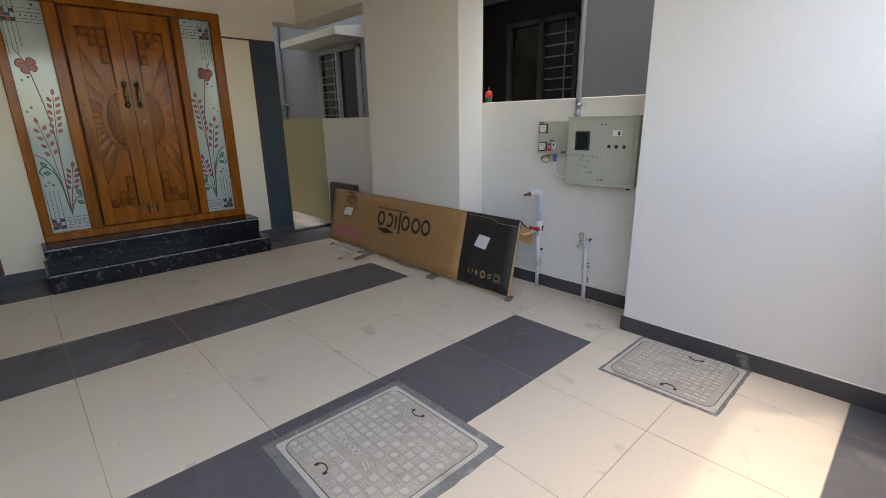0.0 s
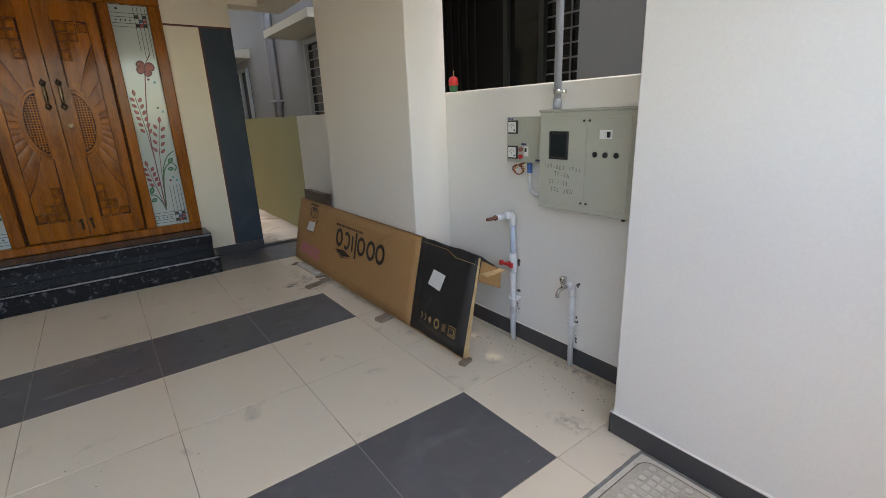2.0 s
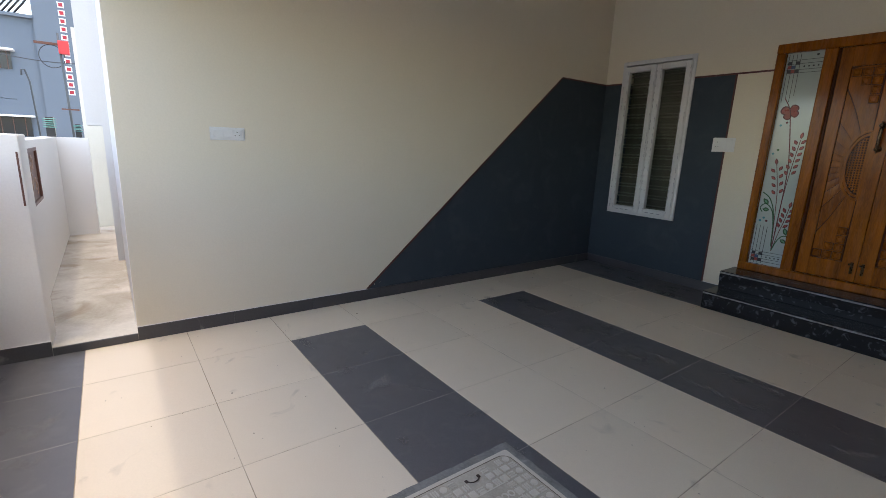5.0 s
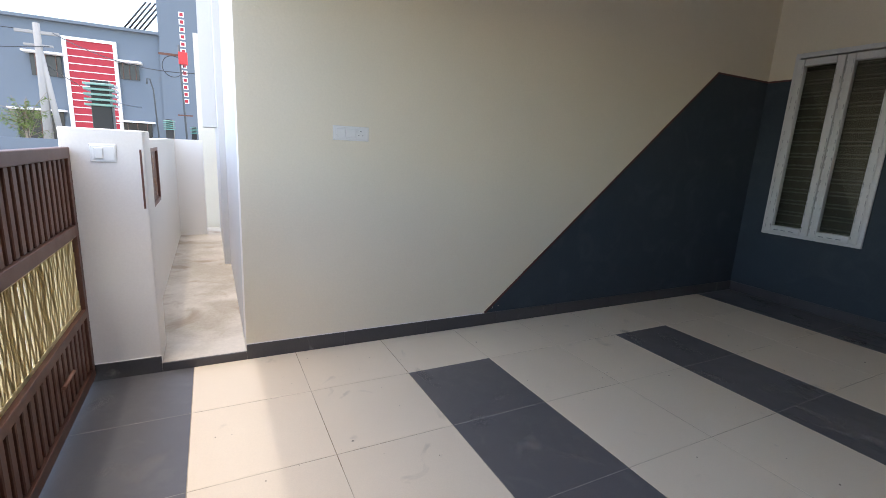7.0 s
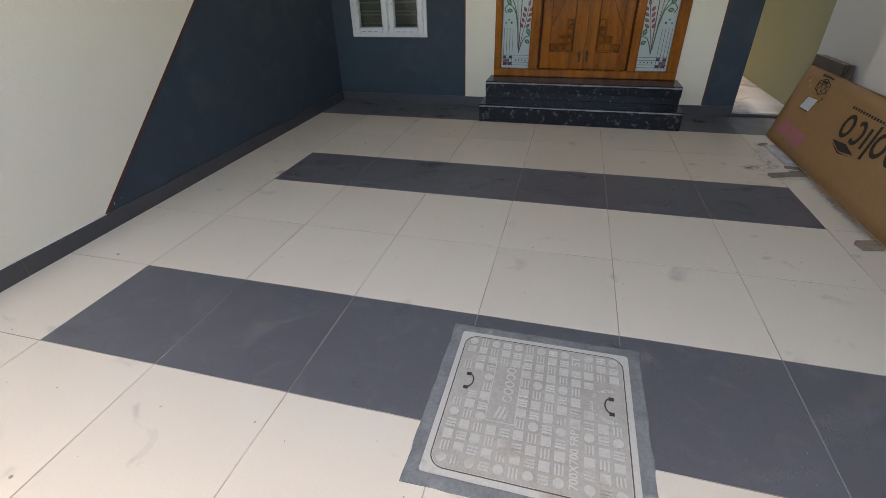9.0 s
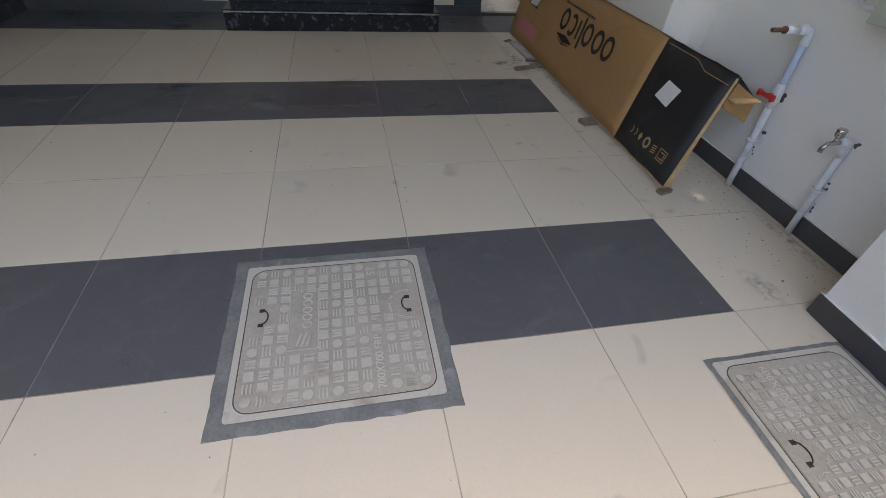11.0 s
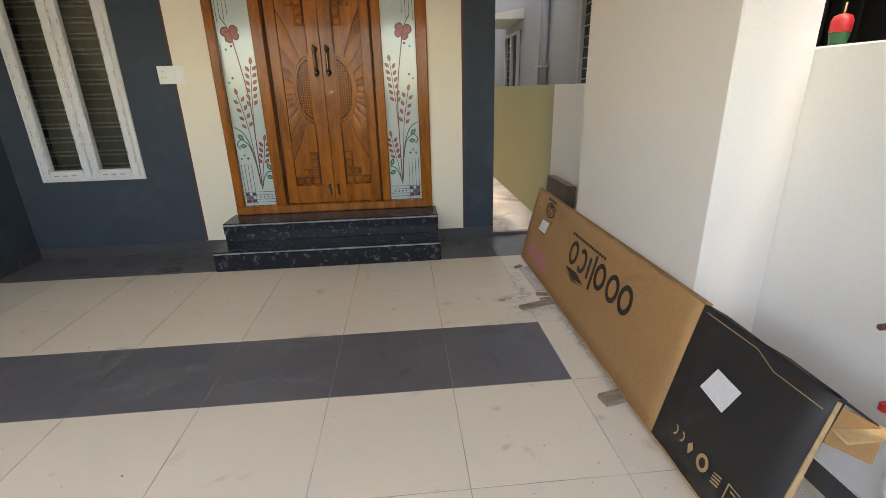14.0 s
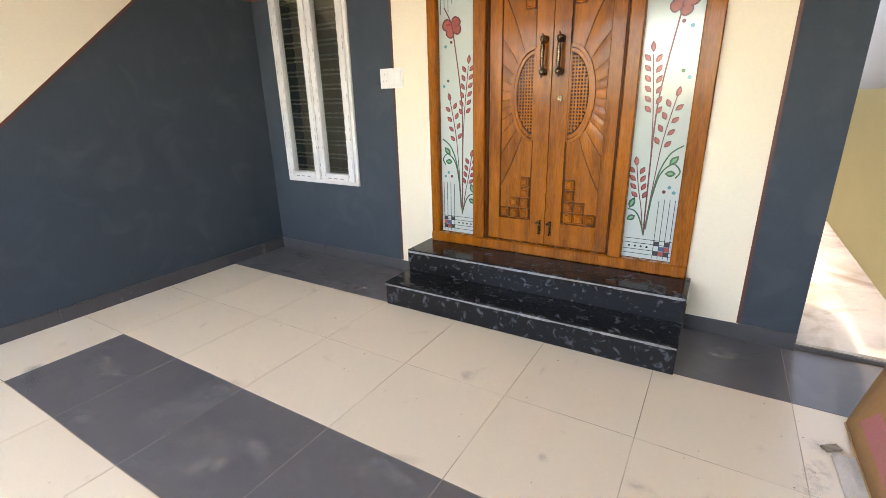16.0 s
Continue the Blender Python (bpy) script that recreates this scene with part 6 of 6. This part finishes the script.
setting("floor_grit", bm, surface("brown_grit", (0.2, 0.15, 0.1), (0.4, 0.36, 0.3), 0.9, scale=40, amount=1.5), "small crumbs of dirt and cement scattered on the floor", "dirt", "stuff")


def soft(mat, strength, grain=9.0):
    """Lets a dirt film thin out towards the rim of each patch, in broken streaks."""
    nt = mat.node_tree
    N, L = nt.nodes.new, nt.links.new
    uv, sub, far_, fall, noise, mul = N("ShaderNodeUVMap"), N("ShaderNodeVectorMath"), N("ShaderNodeVectorMath"), N("ShaderNodeMapRange"), N("ShaderNodeTexNoise"), N("ShaderNodeMath")
    sub.operation, sub.inputs[1].default_value = "SUBTRACT", (0.5, 0.5, 0)
    far_.operation = "LENGTH"
    L(uv.outputs[0], sub.inputs[0]), L(sub.outputs[0], far_.inputs[0])
    fall.inputs["From Min"].default_value, fall.inputs["From Max"].default_value = 0.5, 0.1
    L(far_.outputs["Value"], fall.inputs["Value"])
    co = N("ShaderNodeTexCoord")
    L(co.outputs["Object"], noise.inputs["Vector"])
    noise.inputs["Scale"].default_value, noise.inputs["Detail"].default_value, noise.inputs["Distortion"].default_value = grain, 6.0, 1.0
    br = N("ShaderNodeMapRange")
    br.inputs["From Min"].default_value, br.inputs["From Max"].default_value, br.inputs["To Max"].default_value = 0.40, 0.68, strength
    L(noise.outputs["Fac"], br.inputs["Value"])
    mul.operation = "MULTIPLY"
    L(fall.outputs[0], mul.inputs[0]), L(br.outputs[0], mul.inputs[1])
    L(mul.outputs[0], nt.nodes["Principled BSDF"].inputs["Alpha"])
    return mat


def smear_set(name, label, mat, blobs):
    """Thin films of dried dirt on the floor."""
    b_ = bmesh.new()
    layer_ = b_.loops.layers.uv.new("UVMap")
    for k, (x, y, rx, ry, a) in enumerate(blobs):
        c_, s_ = math.cos(a), math.sin(a)
        z = 0.0005 + 0.0003 * (k % 7)
        f_ = b_.faces.new([b_.verts.new((x + u * rx * c_ - v * ry * s_, y + u * rx * s_ + v * ry * c_, z)) for u, v in ((-1, -1), (1, -1), (1, 1), (-1, 1))])
        for lp, co in zip(f_.loops, ((0, 0), (1, 0), (1, 1), (0, 1))):
            lp[layer_].uv = co
    ob = setting(name, b_, mat, label, "stain", "stuff")
    ob.visible_shadow = False


MUD = soft(surface("dried_mud_smear", (0.40, 0.335, 0.255), (0.50, 0.425, 0.33), 0.9, scale=25, amount=1.5), 0.24, 14)
MUD_THICK = soft(surface("thick_mud_smear", (0.33, 0.27, 0.20), (0.45, 0.38, 0.29), 0.9, scale=25, amount=1.5), 0.45, 22)
rnd = random.Random(5)
smear_set("mud_stains", "faint brown mud scuffs on the cream tiles", MUD,
          [(rnd.gauss(2.25, 0.3), rnd.uniform(1.9, 4.7), rnd.uniform(0.03, 0.09), rnd.uniform(0.02, 0.05), rnd.random() * 3) for _ in range(30)]
          + [(rnd.uniform(-1.5, 2.6), rnd.uniform(0.7, 4.8), rnd.uniform(0.02, 0.07), rnd.uniform(0.01, 0.03), rnd.random() * 3) for _ in range(12)])
smear_set("mud_stains", "dried brown mud and dust beside the carton", MUD_THICK,
          [(2.44, 4.30, 0.06, 0.17, 0.2), (2.38, 4.17, 0.17, 0.08, 0.5), (2.28, 4.15, 0.08, 0.05, 0.3), (2.5, 3.97, 0.2, 0.05, 0.3), (2.52, 4.72, 0.08, 0.06, 0.4), (2.33, 4.0, 0.05, 0.03, 0.2), (2.47, 4.52, 0.05, 0.12, -0.1),
           (2.64, 1.5, 0.07, 0.14, 0.2), (2.62, 3.1, 0.06, 0.16, 0.05), (2.6, 3.6, 0.04, 0.4, 0.02), (3.0, 1.75, 0.04, 0.3, 0.02), (2.55, 2.05, 0.05, 0.03, 0.4)])
DUSTY = soft(surface("pale_cement_dust", (0.30, 0.29, 0.28), (0.24, 0.235, 0.23), 0.9, scale=30, amount=1.5), 0.5, 7)
smear_set("cement_stains", "pale cement dust smeared over the charcoal tiles", DUSTY,
          [(rnd.uniform(-1.1, 2.35), rnd.uniform(3.25, 3.75), rnd.uniform(0.06, 0.3), rnd.uniform(0.02, 0.09), rnd.uniform(-0.5, 0.7)) for _ in range(34)]
          + [(rnd.uniform(-1.1, 2.35), rnd.uniform(1.45, 1.95), rnd.uniform(0.05, 0.2), rnd.uniform(0.02, 0.08), rnd.random() * 3) for _ in range(24)]
          + [(rnd.uniform(-1.6, 2.4), rnd.uniform(5.05, 5.5), rnd.uniform(0.08, 0.3), rnd.uniform(0.02, 0.08), rnd.uniform(-0.4, 0.6)) for _ in range(24)]
          + [(rnd.uniform(-1.6, 2.4), rnd.uniform(-0.3, 0.15), rnd.uniform(0.08, 0.25), rnd.uniform(0.03, 0.08), rnd.random() * 3) for _ in range(18)])

# ---- floor tiles ----
pale_joints = bmesh.new()
for j in range(-3, 7):
    y0 = TY + j * TS
    for i in range(-1, 8):
        x0 = TX + i * TS
        xa, xb, ya_, yb_ = max(x0, XW), min(x0 + TS, XE), max(y0, Y_FRONT), min(y0 + TS, YN)
        if xb - xa < 0.02 or yb_ - ya_ < 0.02:
            continue
        dark = j in (-3, 6) or (j in (0, 3) and 0 <= i < 6)
        g = 0.002
        if dark and xa > XW + 0.01:
            add_box(pale_joints, xa - 0.0017, xa + 0.0017, ya_, yb_, -0.006, -0.0003)
        part("tile", box(xa + g, xb - g, ya_ + g, yb_ - g, -0.012, 0.0, 0.0008), TILE_DARK if dark else TILE, floor)
part("grout", pale_joints, surface("pale_dusty_grout", (0.33, 0.31, 0.28), (0.2, 0.19, 0.175), 0.9, scale=12, amount=1.3), floor, "pale dusty joints between the charcoal tiles")
brown_joints = bmesh.new()
for i in range(0, 8):
    add_box(brown_joints, TX + i * TS - 0.0019, TX + i * TS + 0.0019, Y_FRONT, YN - 0.01, -0.009, -0.0014)
for j in range(-2, 7):
    add_box(brown_joints, XW + 0.01, XE - 0.01, TY + j * TS - 0.0019, TY + j * TS + 0.0019, -0.008, -0.0011)
part("grout", brown_joints, surface("dirty_brown_grout", (0.63, 0.535, 0.41), (0.25, 0.18, 0.115), 0.9, scale=2.2, amount=1.9), floor, "dirty brown joints between the cream tiles")
